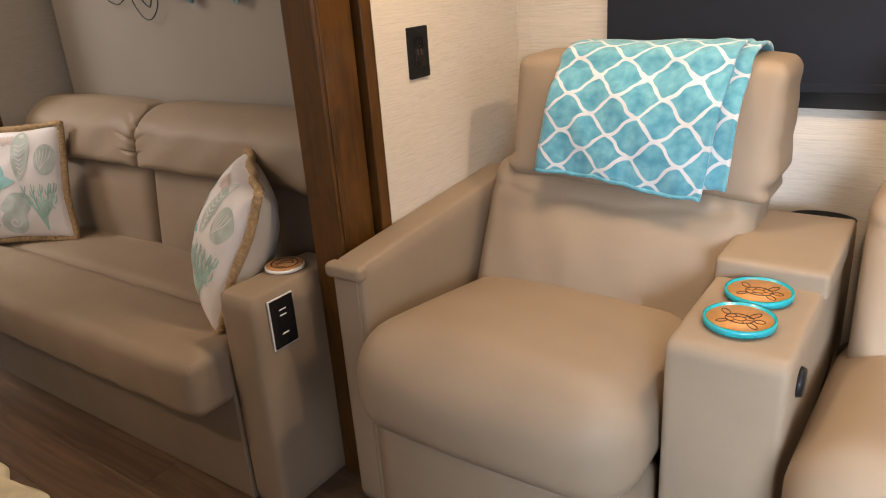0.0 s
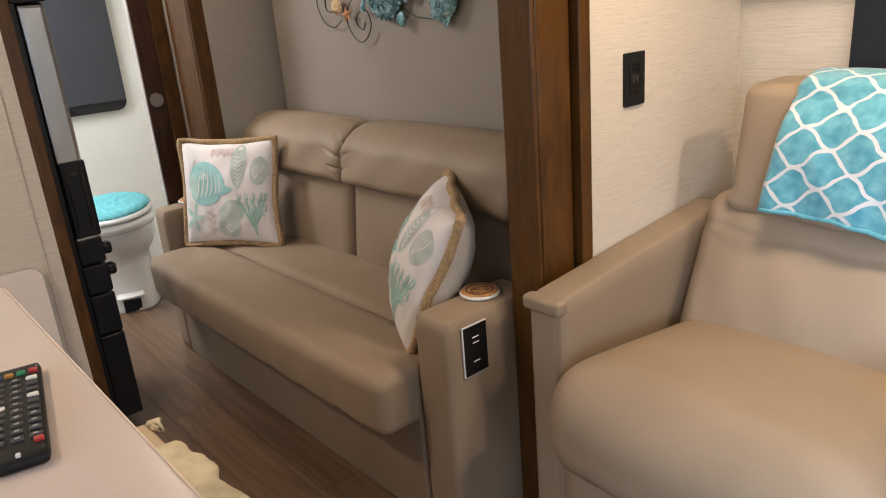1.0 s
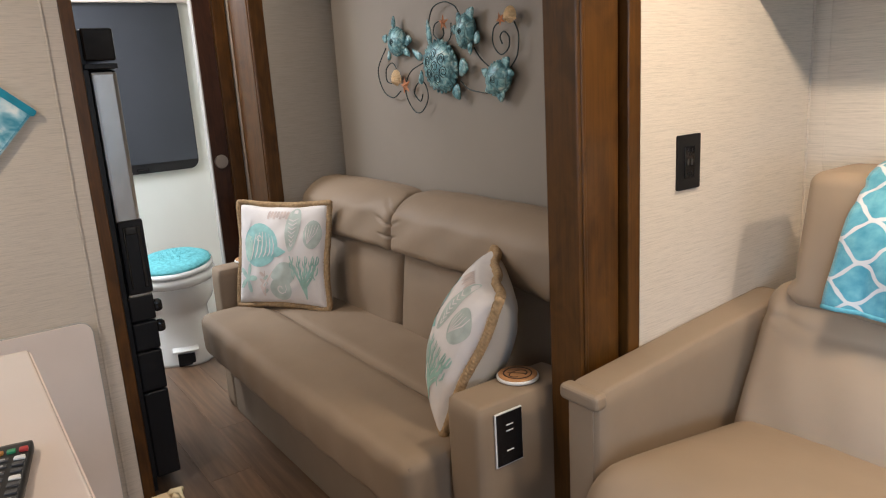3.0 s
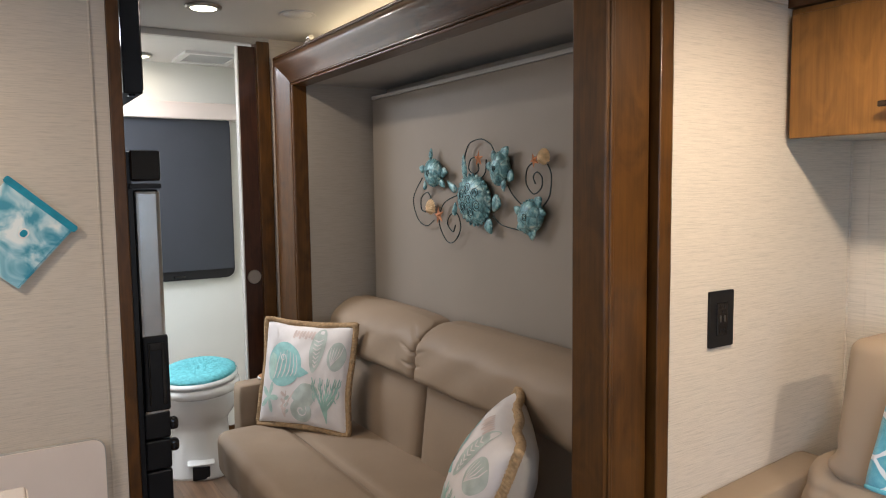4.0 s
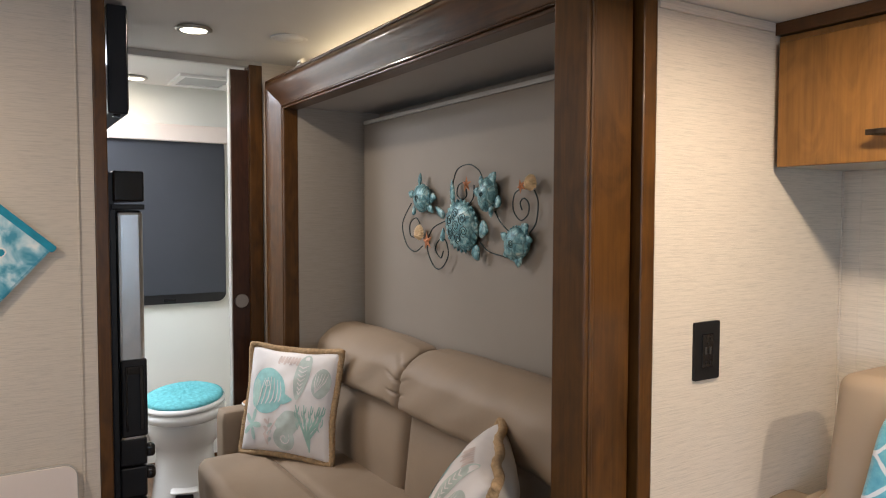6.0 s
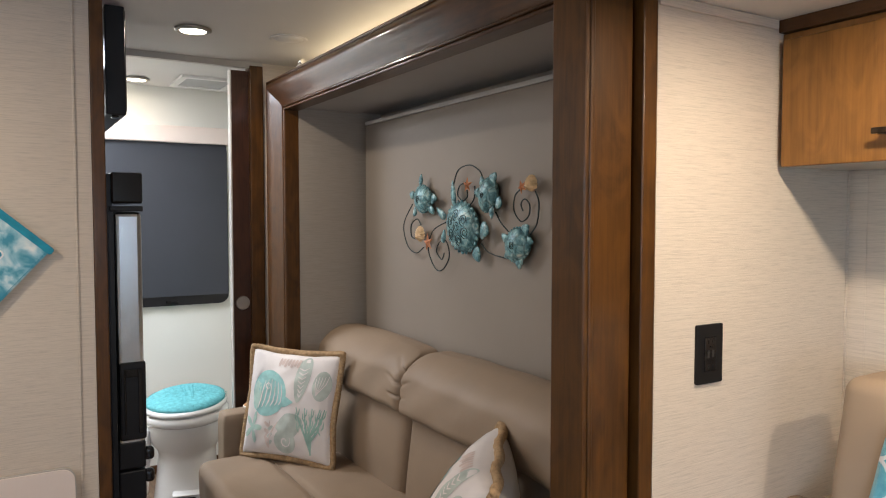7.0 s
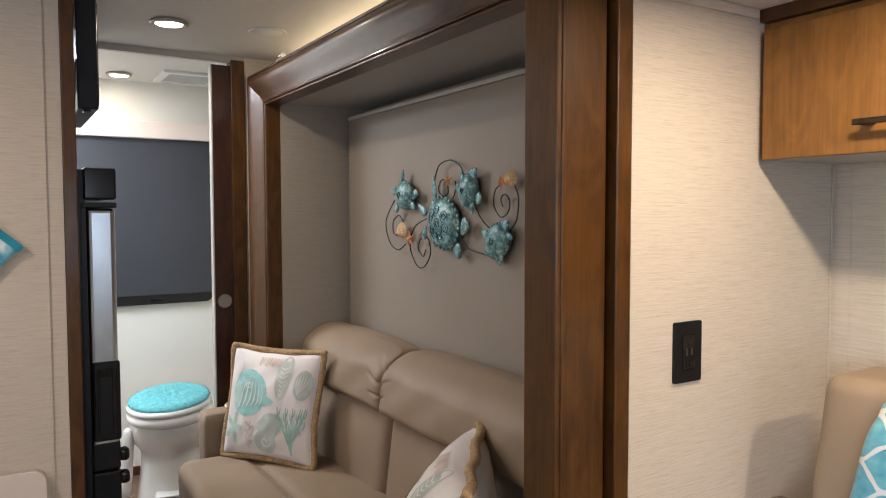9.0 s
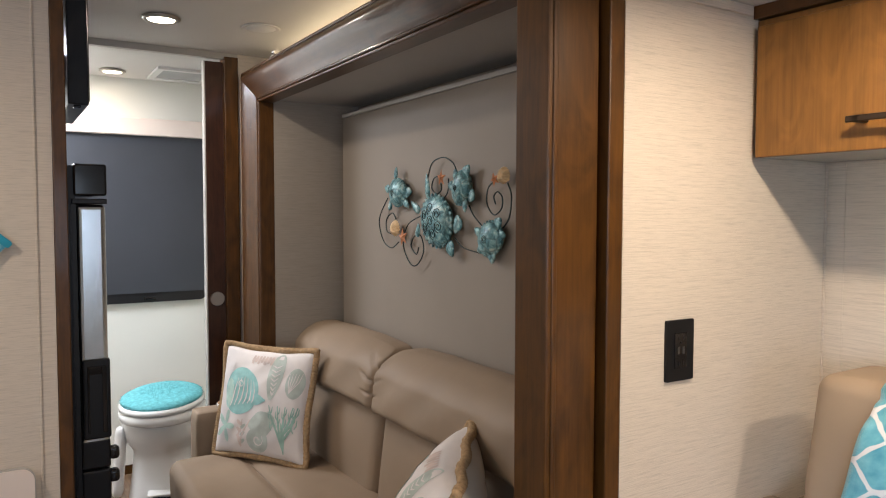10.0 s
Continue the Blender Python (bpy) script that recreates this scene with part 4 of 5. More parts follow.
            for r0, r1 in zip(rings, rings[1:]):
                bm.faces.new((r0[k], r1[k], r1[(k + 1) % 40], r0[(k + 1) % 40]))
        part(name, bm, INKS[ink], face)

    # striped fish
    blob("fish_print", -0.30, 0.20, lambda a: (0.36 * math.cos(a) * (1 - 0.12 * math.cos(a)), 0.36 * math.sin(a) * (1 - 0.25 * math.cos(a))), "teal")
    blob("fish_print", 0.10, 0.08, lambda a: (0.13 * math.cos(a), 0.13 * math.sin(a) * (0.6 - 0.4 * math.cos(a))), "teal")
    blob("fish_print", -0.66, 0.14, lambda a: (0.09 * math.cos(a), 0.24 * math.sin(a)), "mint")
    for k in range(6):
        x = -0.54 + 0.10 * k
        stroke("stripe_print", [(x - 0.05, -0.10 + 0.02 * k), (x, 0.06), (x + 0.02, 0.22), (x + 0.06 - 0.02 * k, 0.48 - 0.025 * abs(k - 2))], 0.011, "white", 0.0022)
    stroke("stripe_print", [(-0.40 + 0.055 * math.cos(t), 0.34 + 0.055 * math.sin(t)) for t in [0.8 * k for k in range(9)]], 0.009, "white", 0.0024)
    # coral fan
    for x0, lean in ((0.50, -0.16), (0.57, -0.06), (0.64, 0.03), (0.71, 0.11), (0.80, 0.10)):
        stroke("coral_print", [(0.64, -0.80), (0.62 + lean * 0.4, -0.50), (x0 + lean * 0.5, -0.25), (x0 + lean, 0.00)], 0.017, "sage")
        for k, (za, side) in enumerate(((-0.46, -1), (-0.38, 1), (-0.26, -1), (-0.18, 1))):
            xa = x0 + lean * (0.45 + 0.12 * k)
            stroke("coral_print", [(xa, za), (xa + 0.035 * side, za + 0.06), (xa + 0.045 * side, za + 0.16)], 0.009, "sage", 0.0017)
    stroke("coral_print", [(0.64, -0.86), (0.66, -0.60), (0.80, -0.40), (0.85, -0.16)], 0.017, "sage", 0.0017)
    # cone shell with scales
    blob("shell_print", 0.36, 0.52, lambda a: (0.17 * math.cos(a) * (0.75 + 0.25 * math.sin(a)) + 0.02 * math.sin(a), 0.36 * math.sin(a)), "grey")
    for k in range(7):
        stroke("shell_print", [(0.25 + 0.012 * k, 0.74 - 0.08 * k), (0.36, 0.70 - 0.085 * k), (0.47 - 0.012 * k, 0.75 - 0.08 * k)], 0.010, "white", 0.0021)
    # scallop, starfish, weeds, seahorse
    blob("shell_print", 0.78, 0.42, lambda a: (0.15 * math.cos(a), 0.23 * math.sin(a)), "grey")
    for k in range(5):
        stroke("shell_print", [(0.70, 0.24), (0.66 + 0.05 * k, 0.45), (0.66 + 0.06 * k, 0.60)], 0.007, "white", 0.0021)
    blob("starfish_print", -0.70, -0.48, lambda a: ((0.13 + 0.09 * math.cos(5 * a)) * math.cos(a), (0.16 + 0.11 * math.cos(5 * a)) * math.sin(a)), "mint")
    for lean, ink in ((-0.05, "rose"), (0.04, "rose")):
        stroke("weed_print", [(-0.28, -0.85), (-0.30 + lean, -0.66), (-0.22 + lean, -0.48), (-0.16 + 2 * lean, -0.32)], 0.016, ink)
    for k in range(6):
        stroke("weed_print", [(-0.28, -0.78 + 0.07 * k), (-0.28 + 0.09 * (-1) ** k, -0.70 + 0.07 * k)], 0.026, "rose" if k % 2 else "grey")
    blob("seahorse_print", 0.18, -0.36, lambda a: (0.24 * math.cos(a) * (1 + 0.2 * math.sin(2 * a)), 0.19 * math.sin(a) * (1 + 0.2 * math.cos(a))), "grey")
    blob("seahorse_print", 0.10, -0.68, lambda a: (0.20 * math.cos(a), 0.20 * math.sin(a)), "grey")
    stroke("seahorse_print", [(0.10 + (0.02 + 0.012 * k) * math.cos(0.7 * k), -0.68 + (0.02 + 0.012 * k) * math.sin(0.7 * k)) for k in range(11)], 0.012, "white", 0.0021)
    for k in range(7):
        stroke("flower_print", [(-0.22 + 0.07 * k, 0.74 + 0.03 * (k % 2)), (-0.20 + 0.07 * k, 0.90)], 0.026, "rose")
    blob("wash_print", -0.78, 0.70, lambda a: (0.13 * math.cos(a), 0.20 * math.sin(a)), "white")
    return pl


pillow((-2.574, 1.226, 0.670), (0.345, 0.235, 0.0), (0.0, 0.10, 0.39), 0.200, 0.070, 0.85, "pillows on the sofa")
pillow((-1.402, 1.238, 0.648), (0.785, -0.612, -0.08), (0.06, 0.45, 0.89), 0.190, 0.105, 0.95, "pillows on the sofa")

# ---- coasters ----
WOODC = timber("light_coaster_wood", (0.48, 0.24, 0.10), 0, rough=0.5, coat=0.0, strong=0.25)
BURN = plain("burnt_mark", (0.05, 0.022, 0.012), 0.7)
TURQ = plain("turquoise_resin", (0.0, 0.30, 0.34), 0.25, amount=0.1, scale=30)


def ring_path(cx, cy, z, rx, ry, a0=0, a1=360, n=28):
    return [(cx + rx * math.cos(radians(a0 + (a1 - a0) * k / n)), cy + ry * math.sin(radians(a0 + (a1 - a0) * k / n)), z) for k in range(n + 1)]


for x, y in ((-1.188, 1.212), (-2.842, 1.172)):
    c = thing("coaster", "round wooden coaster with a burnt ring on the sofa arm", "coaster", "coasters on the sofa", at=(x, y, 0.61))
    part("base", lathe([(0.046, 0.0), (0.050, 0.002), (0.050, 0.007), (0.048, 0.009)], (x, y, 0.6105), 40), WHITE, c, "white rim", True)
    part("disc", lathe([(0.046, 0.0), (0.046, 0.002), (0.044, 0.003)], (x, y, 0.6195), 40), WOODC, c, "", True)
    bm = tube(ring_path(x, y, 0.6222, 0.033, 0.033), 0.0018, False, 6)
    tube(ring_path(x + 0.004, y - 0.002, 0.6222, 0.016, 0.024, 20, 330), 0.0015, False, 6, bm)
    tube([(x - 0.018, y - 0.016, 0.6222), (x + 0.006, y + 0.004, 0.6222), (x + 0.020, y + 0.012, 0.6222)], 0.0016, False, 6, bm)
    part("mark", bm, BURN, c, "dark burnt lines", True)
for x, y, dz in ((-0.134, 1.318, 0.0), (-0.131, 1.448, 0.0)):
    c = thing("coaster", "turquoise-rimmed coaster with a wooden disc and burnt turtle drawing", "coaster", "coasters on the console", at=(x, y, 0.655))
    part("rim", lathe([(0.056, 0.0), (0.062, 0.001), (0.062, 0.012), (0.058, 0.013), (0.0565, 0.006)], (x, y, 0.6545), 44), TURQ, c, "glossy turquoise rim", True)
    part("disc", lathe([(0.0575, 0.0), (0.0575, 0.003)], (x, y, 0.6595), 44), plain("orange_disc_wood", (0.50, 0.22, 0.06), 0.5, amount=0.15, scale=40), c, "", True)
    bm = tube(ring_path(x, y, 0.6628, 0.024, 0.018), 0.0011, False, 5)
    tube(ring_path(x, y, 0.6628, 0.012, 0.009, 0, 360, 6), 0.0009, False, 5, bm)
    for k in range(6):
        ca, sa = math.cos(radians(60 * k)), math.sin(radians(60 * k))
        tube([(x + 0.012 * ca, y + 0.009 * sa, 0.6628), (x + 0.024 * ca, y + 0.018 * sa, 0.6628)], 0.0009, False, 5, bm)
    for dx, dy, ra, rb, a in ((-0.028, 0.020, 0.012, 0.006, -50), (-0.026, -0.019, 0.010, 0.005, 40), (0.022, 0.021, 0.014, 0.006, 60), (0.026, -0.020, 0.012, 0.006, -45), (0.034, 0.001, 0.009, 0.007, 0)):
        ca, sa = math.cos(radians(a)), math.sin(radians(a))
        tube([(x + dx + ra * math.cos(t) * ca - rb * math.sin(t) * sa, y + dy + ra * math.cos(t) * sa + rb * math.sin(t) * ca, 0.6628) for t in [0.45 * k for k in range(15)]], 0.0010, False, 5, bm)
    part("mark", bm, BURN, c, "burnt turtle outline")

# ---- throw on the recliner ----


def lattice():
    """Plush fleece with a white ogee lattice."""
    m, nt, b = tree("teal_lattice_fleece")
    uv = nt.nodes.new("ShaderNodeTexCoord")
    sep = nt.nodes.new("ShaderNodeSeparateXYZ")
    wob = node(nt, "ShaderNodeTexNoise", Scale=34.0, Detail=3.0)
    mixv = nt.nodes.new("ShaderNodeVectorMath")
    mixv.operation = "MULTIPLY_ADD"
    mixv.inputs[1].default_value = (0.006, 0.006, 0.0)
    nt.links.new(uv.outputs["UV"], wob.inputs["Vector"])
    nt.links.new(wob.outputs["Color"], mixv.inputs[0])
    nt.links.new(uv.outputs["UV"], mixv.inputs[2])
    nt.links.new(mixv.outputs[0], sep.inputs[0])

    def op(kind, a, c=None, d=None):
        n = nt.nodes.new("ShaderNodeMath")
        n.operation = kind
        for i, v in enumerate((a, c, d)):
            if v is None:
                continue
            if isinstance(v, (int, float)):
                n.inputs[i].default_value = v
            else:
                nt.links.new(v, n.inputs[i])
        return n.outputs[0]

    L, Q = 0.114, 0.084
    wave = op("MULTIPLY", op("COSINE", op("MULTIPLY", sep.outputs[0], 2 * math.pi / L)), 0.248)
    wave3 = op("MULTIPLY", op("SINE", op("MULTIPLY", sep.outputs[0], 8 * math.pi / L)), 0.011)
    wv = op("ADD", wave, wave3)
    lines = []
    for sign, shift in ((1, 0.0), (-1, 0.5)):
        u = op("ADD", op("DIVIDE", sep.outputs[1], Q), shift)
        off = op("SUBTRACT", u, op("MULTIPLY", wv, sign))
        lines.append(op("ABSOLUTE", op("SUBTRACT", op("FRACT", off), 0.5)))
    knot = op("POWER", op("ABSOLUTE", op("SINE", op("MULTIPLY", sep.outputs[0], 2 * math.pi / L))), 14.0)
    near = op("SUBTRACT", op("MINIMUM", lines[0], lines[1]), op("MULTIPLY", knot, 0.022))
    step = nt.nodes.new("ShaderNodeMapRange")
    step.inputs["From Min"].default_value, step.inputs["From Max"].default_value = 0.042, 0.064
    step.inputs["To Min"].default_value, step.inputs["To Max"].default_value = 1.0, 0.0
    nt.links.new(near, step.inputs["Value"])
    pile = node(nt, "ShaderNodeTexNoise", Scale=38.0, Detail=5.0)
    nt.links.new(uv.outputs["UV"], pile.inputs["Vector"])
    teal = ramp(nt, pile.outputs[0], [(0.3, (0.055, 0.25, 0.33)), (0.5, (0.10, 0.33, 0.41)), (0.72, (0.17, 0.42, 0.48))])
    mx = nt.nodes.new("ShaderNodeMix")
    mx.data_type = "RGBA"
    nt.links.new(step.outputs[0], mx.inputs[0])
    nt.links.new(teal, mx.inputs[6])
    mx.inputs[7].default_value = (0.60, 0.60, 0.60, 1)
    nt.links.new(mx.outputs[2], b.inputs["Base Color"])
    b.inputs["Roughness"].default_value, b.inputs["Sheen Weight"].default_value, b.inputs["Specular IOR Level"].default_value = 0.95, 0.35, 0.1
    fine = node(nt, "ShaderNodeTexNoise", Scale=900.0, Detail=2.0)
    nt.links.new(uv.outputs["UV"], fine.inputs["Vector"])
    bump(nt, b, fine.outputs[0], 0.5, 0.003)
    return m


FLEECE = lattice()
throw = thing("throw_blanket", "teal fleece throw with white lattice hung over the recliner back", "blanket", at=(-0.46, 1.7, 1.0))


hem = []


def drape(xa, xb, low, lift, skew, u0):
    """A sheet hung over the headrest: up its front, over the top and down behind."""
    path = []
    for k in range(25):
        z = low + (1.030 - low) * k / 24
        t = (z - 0.76) / 0.285
        y = 1.63 + 0.20 * (z - 0.5) - 0.022 * max(0, 1 - (2 * t - 1) ** 2) - 0.010
        if z > 0.98:
            y += 0.05 * ((z - 0.98) / 0.05) ** 2 * 0.5
        path.append((y, z))
    for k in range(1, 12):
        a = math.pi * k / 12
        path.append((1.835 - 0.095 * math.cos(a), 1.040 + 0.034 * math.sin(a)))
    for k in range(8):
        path.append((1.933, 1.025 - 0.02 * k))
    bm = bmesh.new()
    uvl = bm.loops.layers.uv.new("UVMap")
    nx, cols, lens = 40, [], [0.0]
    for p, q in zip(path, path[1:]):
        lens.append(lens[-1] + math.dist(p, q))
    grid = []
    for i in range(nx + 1):
        f = i / nx
        col = []
        for (y, z), s in zip(path, lens):
            h = max(0.0, 1 - s / 0.30)
            x = xa + (xb - xa) * f - skew * h
            fold = 0.007 * math.sin(f * 9 + 1.0) * h + 0.004 * math.sin(f * 23) * h
            ripple = 0.004 * math.sin(f * 14 + z * 40) + 0.010 * math.exp(-((f - 0.62 - 1.6 * (z - 0.92)) / 0.05) ** 2) + 0.007 * math.exp(-((f - 0.25 + 1.2 * (z - 0.9)) / 0.04) ** 2)
            col.append((bm.verts.new((x, y - lift - abs(fold) * 1.2 - 0.6 * ripple, z + (0.35 * lift if z > 1.02 else 0.0) + (0.006 * math.sin(f * 5.5) - 0.026 * f) * h + ripple * 0.5)), (u0 + (xb - xa) * f, s)))
        grid.append(col)
    hem.clear()
    hem.extend(col[0][0].co + Vector((0, -0.001, 0.001)) for col in grid)
    for i in range(nx):
        for j in range(len(path) - 1):
            quad = [grid[i][j], grid[i + 1][j], grid[i + 1][j + 1], grid[i][j + 1]]
            face = bm.faces.new([q[0] for q in quad])
            for loop, q in zip(face.loops, quad):
                loop[uvl].uv = q[1]
    return bm


def cloth(name, bm, label=""):
    ob = part(name, bm, FLEECE, throw, label, True)
    mod = ob.modifiers.new("thick", "SOLIDIFY")
    mod.thickness, mod.offset = 0.008, 0.0
    return ob


cloth("under_layer", drape(-0.60, -0.238, 0.818, 0.012, 0.018, 0.33))
cloth("top_layer", drape(-0.668, -0.268, 0.800, 0.031, 0.034, 0.0), "folded top layer with a hem")
part("hem", tube(hem, 0.0058, False, 8), plain("teal_fleece_hem", (0.12, 0.35, 0.42), 0.95, amount=0.2, scale=60, spec=0.1), throw, "rolled stitched hem", True)
# ---- turtle wall art ----


def patina():
    m, nt, b = tree("blue_green_patina_metal")
    tc = nt.nodes.new("ShaderNodeTexCoord")
    n = node(nt, "ShaderNodeTexNoise", Scale=55.0, Detail=6.0, Distortion=0.6)
    v = node(nt, "ShaderNodeTexVoronoi", Scale=30.0)
    v.feature = "DISTANCE_TO_EDGE"
    nt.links.new(tc.outputs["Object"], n.inputs["Vector"])
    nt.links.new(tc.outputs["Object"], v.inputs["Vector"])
    base = ramp(nt, n.outputs[0], [(0.30, (0.030, 0.100, 0.125)), (0.46, (0.115, 0.28, 0.31)), (0.60, (0.27, 0.46, 0.47)), (0.74, (0.55, 0.62, 0.56))])
    edge = ramp(nt, v.outputs["Distance"], [(0.0, (0.35, 0.35, 0.35)), (0.10, (1, 1, 1))])
    mx = nt.nodes.new("ShaderNodeMix")
    mx.data_type, mx.blend_type = "RGBA", "MULTIPLY"
    mx.inputs[0].default_value = 0.75
    nt.links.new(base, mx.inputs[6])
    nt.links.new(edge, mx.inputs[7])
    nt.links.new(mx.outputs[2], b.inputs["Base Color"])
    b.inputs["Metallic"].default_value, b.inputs["Roughness"].default_value = 0.12, 0.40
    bump(nt, b, v.outputs["Distance"], 0.3, 0.005)
    return m


PATINA = patina()
WIRE = plain("dark_iron_wire", (0.03, 0.045, 0.045), 0.4, metal=0.7)
SHELL = plain("cream_shell", (0.70, 0.50, 0.28), 0.45, amount=0.2, scale=60)
STAR = plain("coral_starfish", (0.55, 0.22, 0.10), 0.6, amount=0.25, scale=70)
art = thing("wall_art", "metal sea turtle wall art with wire scrolls and shells", "wall art", at=(-1.95, 1.585, 1.35))
AY = 1.578


def dome(cx, cz, a, b, tilt, height, bm):
    """A low oval dome that bulges towards the room."""
    r = bmesh.ops.create_icosphere(bm, subdivisions=3, radius=1, matrix=Matrix.Translation((cx, AY, cz)) @ pose(0, 0, 0, 0, tilt, 0) @ Matrix.Diagonal((a, height, b, 1)))
    return r


def turtle(cx, cz, a, b, tilt, limbs, height=0.024):
    t = part("turtle", bmesh.new(), PATINA, art, "blue-green patina metal sea turtle")
    bm = bmesh.new()
    dome(cx, cz, a, b, tilt, height, bm)
    rnd = random.Random(int(cx * 1000))
    for v in bm.verts:
        v.co += Vector((rnd.uniform(-1, 1), 0, rnd.uniform(-1, 1))) * 0.0012
    part("carapace", bm, PATINA, t, "", True)
    bm = bmesh.new()
    for k in range(26):
        ang = 2 * math.pi * k / 26
        p = pose(0, 0, 0, 0, tilt, 0) @ Vector((a * 0.98 * math.cos(ang), 0, b * 0.98 * math.sin(ang)))
        bmesh.ops.create_icosphere(bm, subdivisions=1, radius=1, matrix=Matrix.LocRotScale((cx + p.x, AY - 0.003, cz + p.z), None, (a * 0.10, 0.004, a * 0.10)))
    part("shell_rim", bm, PATINA, t, "", True)
    for lx, lz, la, lb, lt in limbs:
        bm = bmesh.new()
        bmesh.ops.create_icosphere(bm, subdivisions=2, radius=1, matrix=Matrix.Translation((lx, AY - 0.004, lz)) @ pose(0, 0, 0, 0, lt, 0) @ Matrix.Diagonal((la, 0.0045, lb, 1)))
        away = Vector((lx - cx, 0, lz - cz)).normalized()
        for v in bm.verts:
            rel = v.co - Vector((lx, v.co.y, lz))
            along = rel.dot(away) / max(la, lb)
            side = rel - away * rel.dot(away)
            v.co -= side * (0.45 * along)
            v.co += Vector((away.z, 0, -away.x)) * 0.22 * max(la, lb) * along * along
        part("flipper", bm, PATINA, t, "", True)
    spots = [(0, 0)] + [(0.55 * math.cos(radians(60 * k)), 0.55 * math.sin(radians(60 * k))) for k in range(6)]
    for sx, sz in spots if a > 0.06 else spots[:1]:
        pts = []
        for k in range(16):
            rr, an = (0.05 + 0.011 * k) * a, 0.75 * k
            px, pz = sx * a * 0.9 + rr * math.cos(an), sz * b * 0.9 + rr * math.sin(an)
            hgt = height * math.sqrt(max(0.02, 1 - (px / a) ** 2 - (pz / b) ** 2))
            q = pose(0, 0, 0, 0, tilt, 0) @ Vector((px, 0, pz))
            pts.append((cx + q.x, AY - hgt - 0.0005, cz + q.z))
        part("scroll", tube(pts, 0.0011, False, 5), WIRE, t, "", True)


turtle(-1.943, 1.339, 0.092, 0.079, 22, [(-1.996, 1.448, 0.014, 0.042, -6), (-2.072, 1.382, 0.036, 0.014, 30), (-1.816, 1.332, 0.024, 0.028, 30), (-1.855, 1.255, 0.022, 0.026, -30), (-2.056, 1.302, 0.014, 0.024, 20)], 0.026)
turtle(-2.197, 1.433, 0.055, 0.047, 12, [(-2.208, 1.500, 0.012, 0.020, 10), (-2.272, 1.448, 0.018, 0.014, 0), (-2.118, 1.434, 0.022, 0.016, -20), (-2.25, 1.385, 0.012, 0.018, 15), (-2.132, 1.394, 0.022, 0.013, 25)])
turtle(-1.802, 1.437, 0.044, 0.052, 20, [(-1.772, 1.488, 0.022, 0.018, -30), (-1.832, 1.481, 0.012, 0.016, 20), (-1.742, 1.413, 0.016, 0.020, 20), (-1.779, 1.385, 0.012, 0.020, 5), (-1.858, 1.446, 0.014, 0.014, 0)])
turtle(-1.654, 1.292, 0.056, 0.048, -25, [(-1.614, 1.338, 0.018, 0.018, -20), (-1.597, 1.305, 0.018, 0.015, 20), (-1.713, 1.311, 0.018, 0.013, 30), (-1.642, 1.242, 0.020, 0.018, 40), (-1.700, 1.260, 0.014, 0.014, 0)])


def smooth_path(pts, per=8):
    """Points along a smooth curve through (x, z) marks."""
    out = []
    q = [pts[0]] + list(pts) + [pts[-1]]
    for i in range(len(pts) - 1):
        p0, p1, p2, p3 = q[i], q[i + 1], q[i + 2], q[i + 3]
        for k in range(per):
            t = k / per
            out.append(tuple(0.5 * (2 * b + (c - a) * t + (2 * a - 5 * b + 4 * c - d) * t * t + (3 * b - a - 3 * c + d) * t ** 3) for a, b, c, d in zip(p0, p1, p2, p3)))
    return out + [pts[-1]]


for run in (
    [(-2.279, 1.416), (-2.345, 1.342), (-2.316, 1.267), (-2.253, 1.242), (-2.199, 1.264)],
    [(-2.218, 1.343), (-2.245, 1.363), (-2.287, 1.342), (-2.287, 1.302), (-2.259, 1.292)],
    [(-2.047, 1.354), (-2.133, 1.324), (-2.166, 1.259), (-2.121, 1.197), (-2.071, 1.194), (-2.029, 1.24), (-2.047, 1.289), (-2.089, 1.287), (-2.111, 1.255), (-2.077, 1.228), (-2.061, 1.251)],
    [(-2.005, 1.467), (-1.976, 1.52), (-1.91, 1.534), (-1.857, 1.516), (-1.837, 1.495)],
    [(-1.878, 1.468), (-1.883, 1.428), (-1.91, 1.405)],
    [(-1.932, 1.479), (-1.965, 1.471), (-1.977, 1.442), (-1.949, 1.423), (-1.921, 1.434), (-1.923, 1.455)],
    [(-1.767, 1.386), (-1.738, 1.353), (-1.692, 1.323)],
    [(-1.842, 1.289), (-1.796, 1.262), (-1.71, 1.25)],
    [(-1.639, 1.451), (-1.67, 1.434), (-1.676, 1.391), (-1.643, 1.359), (-1.608, 1.375), (-1.604, 1.406), (-1.626, 1.422), (-1.643, 1.409), (-1.634, 1.388)],
    [(-1.58, 1.444), (-1.563, 1.41), (-1.571, 1.354), (-1.6, 1.323)],
):
    part("wire_scroll", tube([(x, AY + 0.002, z) for x, z in smooth_path(run)], 0.0021, False, 6), WIRE, art, "", True)
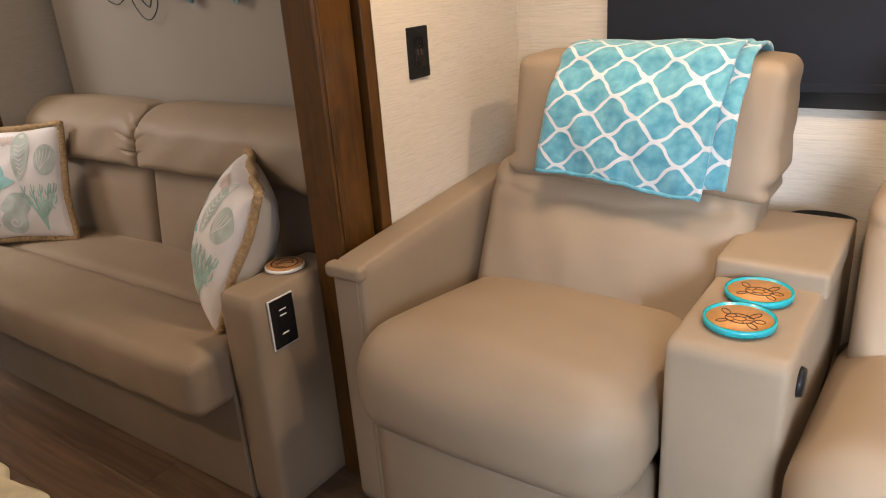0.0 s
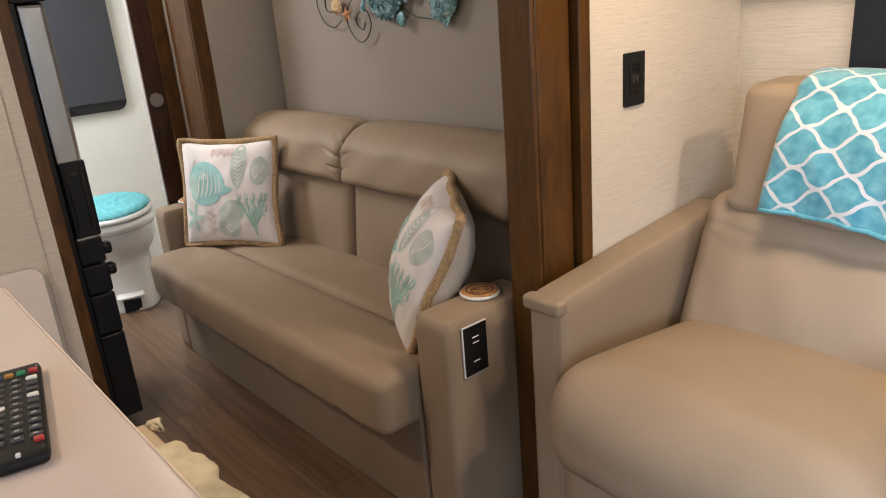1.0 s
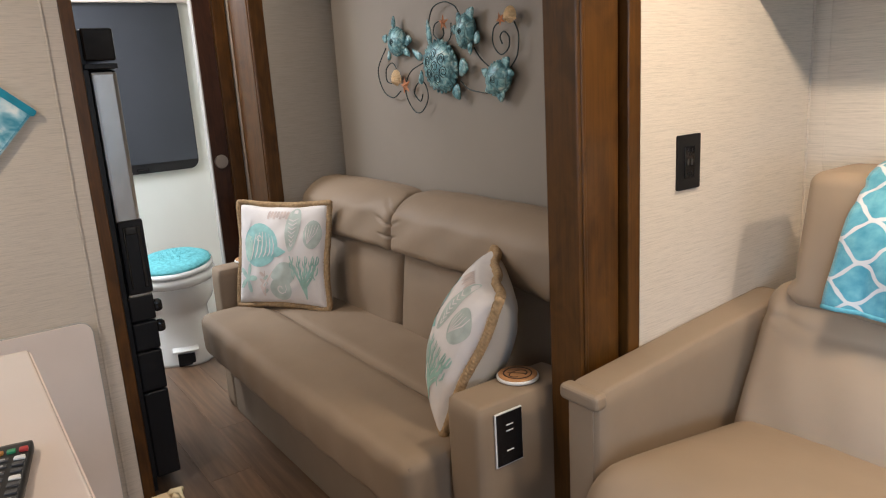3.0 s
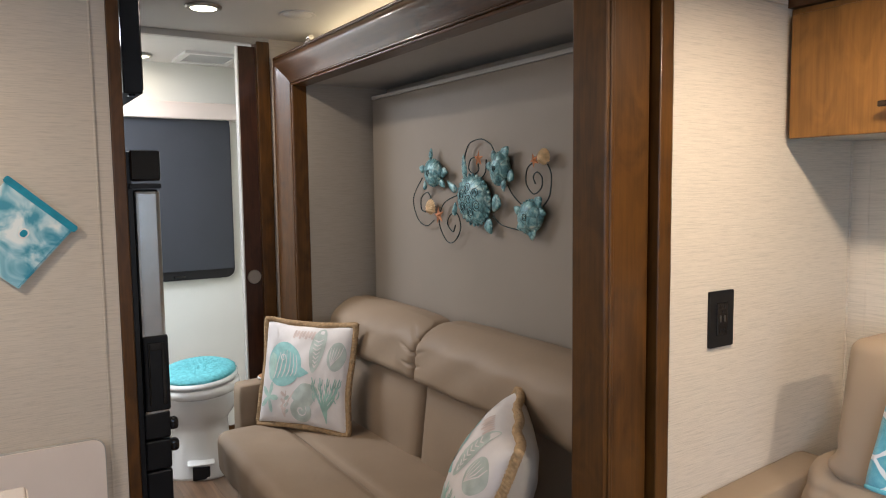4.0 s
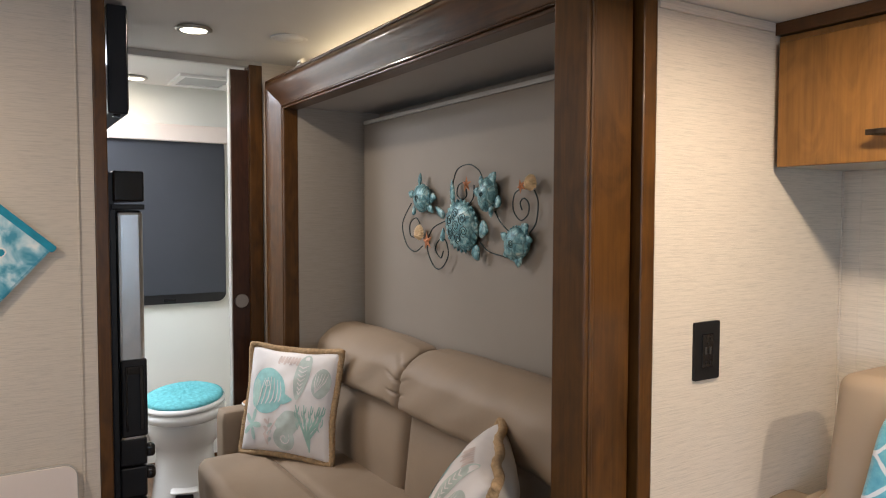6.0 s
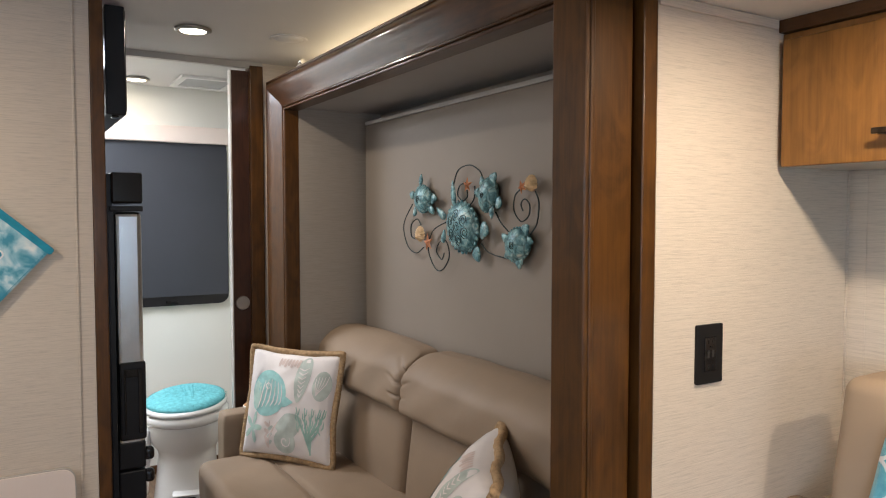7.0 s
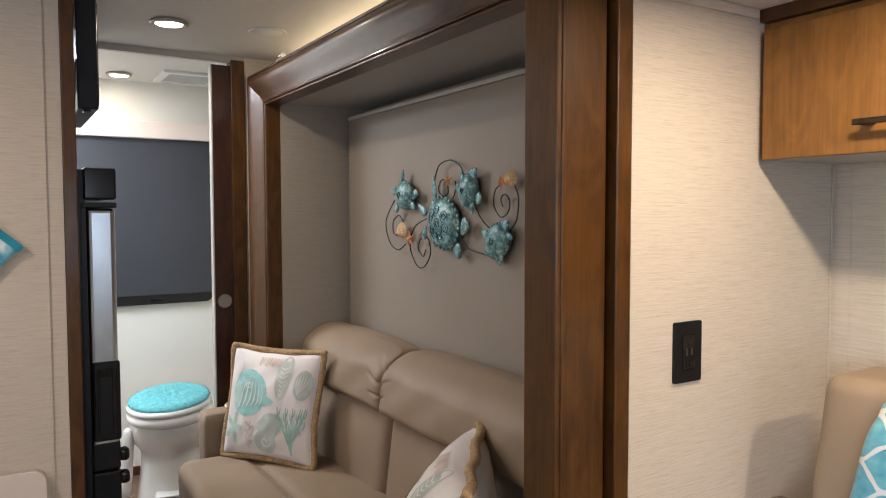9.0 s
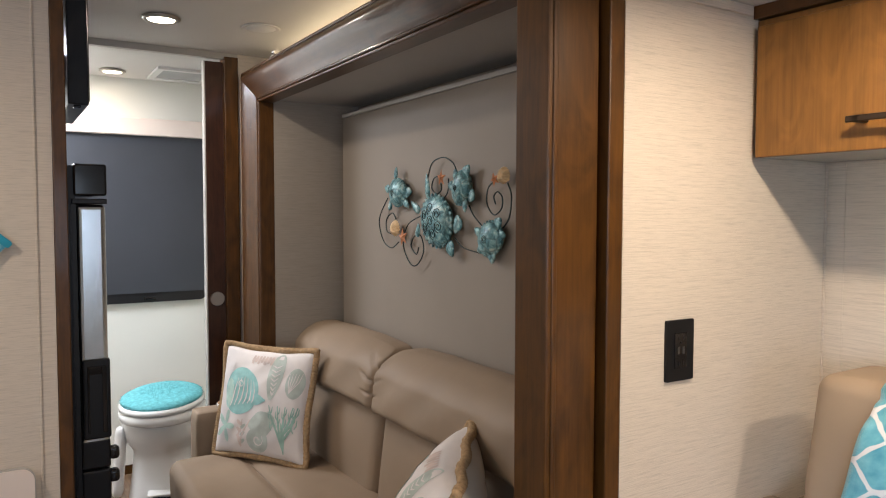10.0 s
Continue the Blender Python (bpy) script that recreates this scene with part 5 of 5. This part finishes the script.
for cx, cz, a, b, tilt in ((-2.216, 1.307, 0.030, 0.032, 12), (-1.592, 1.462, 0.026, 0.027, -12)):
    bm = bmesh.new()
    n, rings = 36, []
    centre = bm.verts.new((cx, AY - 0.016, cz - b * 0.2))
    for f in (0.4, 0.75, 1.0):
        ring = []
        for k in range(n):
            an = 2 * math.pi * k / n
            rad = 1 - 0.25 * (math.sin(an) < -0.6)
            ring.append(bm.verts.new((cx + a * f * rad * math.cos(an), AY - 0.016 * (1 - f ** 3) - 0.003 * (k % 2) * f, cz + b * f * rad * math.sin(an))))
        rings.append(ring)
    for k in range(n):
        bm.faces.new((centre, rings[0][k], rings[0][(k + 1) % n]))
        for r0, r1 in zip(rings, rings[1:]):
            bm.faces.new((r0[k], r1[k], r1[(k + 1) % n], r0[(k + 1) % n]))
    part("seashell", bm, SHELL, art, "ribbed cream scallop shell")
for cx, cz, r, turn in ((-2.156, 1.282, 0.033, 10), (-1.91, 1.471, 0.027, 0), (-1.630, 1.456, 0.022, 25)):
    bm = bmesh.new()
    top = bm.verts.new((cx, AY - 0.014, cz))
    ring = []
    for k in range(10):
        an = radians(turn + 36 * k + 90)
        rr = r if k % 2 == 0 else r * 0.38
        ring.append(bm.verts.new((cx + rr * math.cos(an), AY - (0.004 if k % 2 == 0 else 0.006), cz + rr * math.sin(an))))
    for k in range(10):
        bm.faces.new((top, ring[k], ring[(k + 1) % 10]))
    part("starfish", bm, STAR, art, "small orange starfish")

# ---- floor ----


def vinyl():
    m, nt, b = tree("wood_look_vinyl")
    tc, mp = nt.nodes.new("ShaderNodeTexCoord"), nt.nodes.new("ShaderNodeMapping")
    info = nt.nodes.new("ShaderNodeObjectInfo")
    comb = nt.nodes.new("ShaderNodeCombineXYZ")
    mul = nt.nodes.new("ShaderNodeMath")
    mul.operation, mul.inputs[1].default_value = "MULTIPLY", 37.0
    nt.links.new(info.outputs["Random"], mul.inputs[0])
    nt.links.new(mul.outputs[0], comb.inputs[0])
    nt.links.new(mul.outputs[0], comb.inputs[1])
    nt.links.new(comb.outputs[0], mp.inputs["Location"])
    mp.inputs["Scale"].default_value = (1.6, 22.0, 1.0)
    nt.links.new(tc.outputs["Object"], mp.inputs["Vector"])
    n = node(nt, "ShaderNodeTexNoise", Scale=1.0, Detail=7.0, Distortion=2.2)
    nt.links.new(mp.outputs[0], n.inputs["Vector"])
    c = (0.132, 0.080, 0.048)
    col = ramp(nt, n.outputs[0], [(0.28, vary(c, 0.68)), (0.5, c), (0.72, vary(c, 1.38))])
    hsv = nt.nodes.new("ShaderNodeHueSaturation")
    val = nt.nodes.new("ShaderNodeMapRange")
    val.inputs["To Min"].default_value, val.inputs["To Max"].default_value = 0.88, 1.14
    nt.links.new(info.outputs["Random"], val.inputs["Value"])
    nt.links.new(val.outputs[0], hsv.inputs["Value"])
    nt.links.new(col, hsv.inputs["Color"])
    nt.links.new(hsv.outputs[0], b.inputs["Base Color"])
    b.inputs["Roughness"].default_value = 0.30
    bump(nt, b, n.outputs[0], 0.12, 0.002)
    return m


floor = setting("floor", boxes((XB - 0.05, 2.5, -1.25, 2.12, -0.06, -0.006)), plain("subfloor", (0.02, 0.014, 0.010), 0.8), "brown wood-look vinyl plank floor", "floor")
VINYL = vinyl()
PL, PW = 1.10, 0.152
plank_mesh = bpy.data.meshes.new("plank")
bm = box(bmesh.new(), 0.0003, PL - 0.0003, 0.0003, PW - 0.0003, -0.006, 0.0, 0.0005, 1)
bm.to_mesh(plank_mesh)
bm.free()
plank_mesh.materials.append(VINYL)
for j in range(22):
    for i in range(7):
        x, y = XB - 0.05 - (j * 0.37) % PL + i * PL, -1.22 + j * PW
        if x > 2.5 or x + PL < XB - 0.05:
            continue
        x0, x1 = max(x, XB - 0.05), min(x + PL, 2.5)
        if x1 - x0 < 0.05:
            continue
        mesh = plank_mesh
        if x1 - x0 < PL - 0.001:
            mesh = bpy.data.meshes.new("plank")
            bm = box(bmesh.new(), 0.0003, x1 - x0 - 0.0003, 0.0003, PW - 0.0003, -0.006, 0.0, 0.0005, 1)
            bm.to_mesh(mesh)
            bm.free()
            mesh.materials.append(VINYL)
        ob = new("plank", mesh)
        ob.parent = floor
        ob.location = (x0, y, 0)
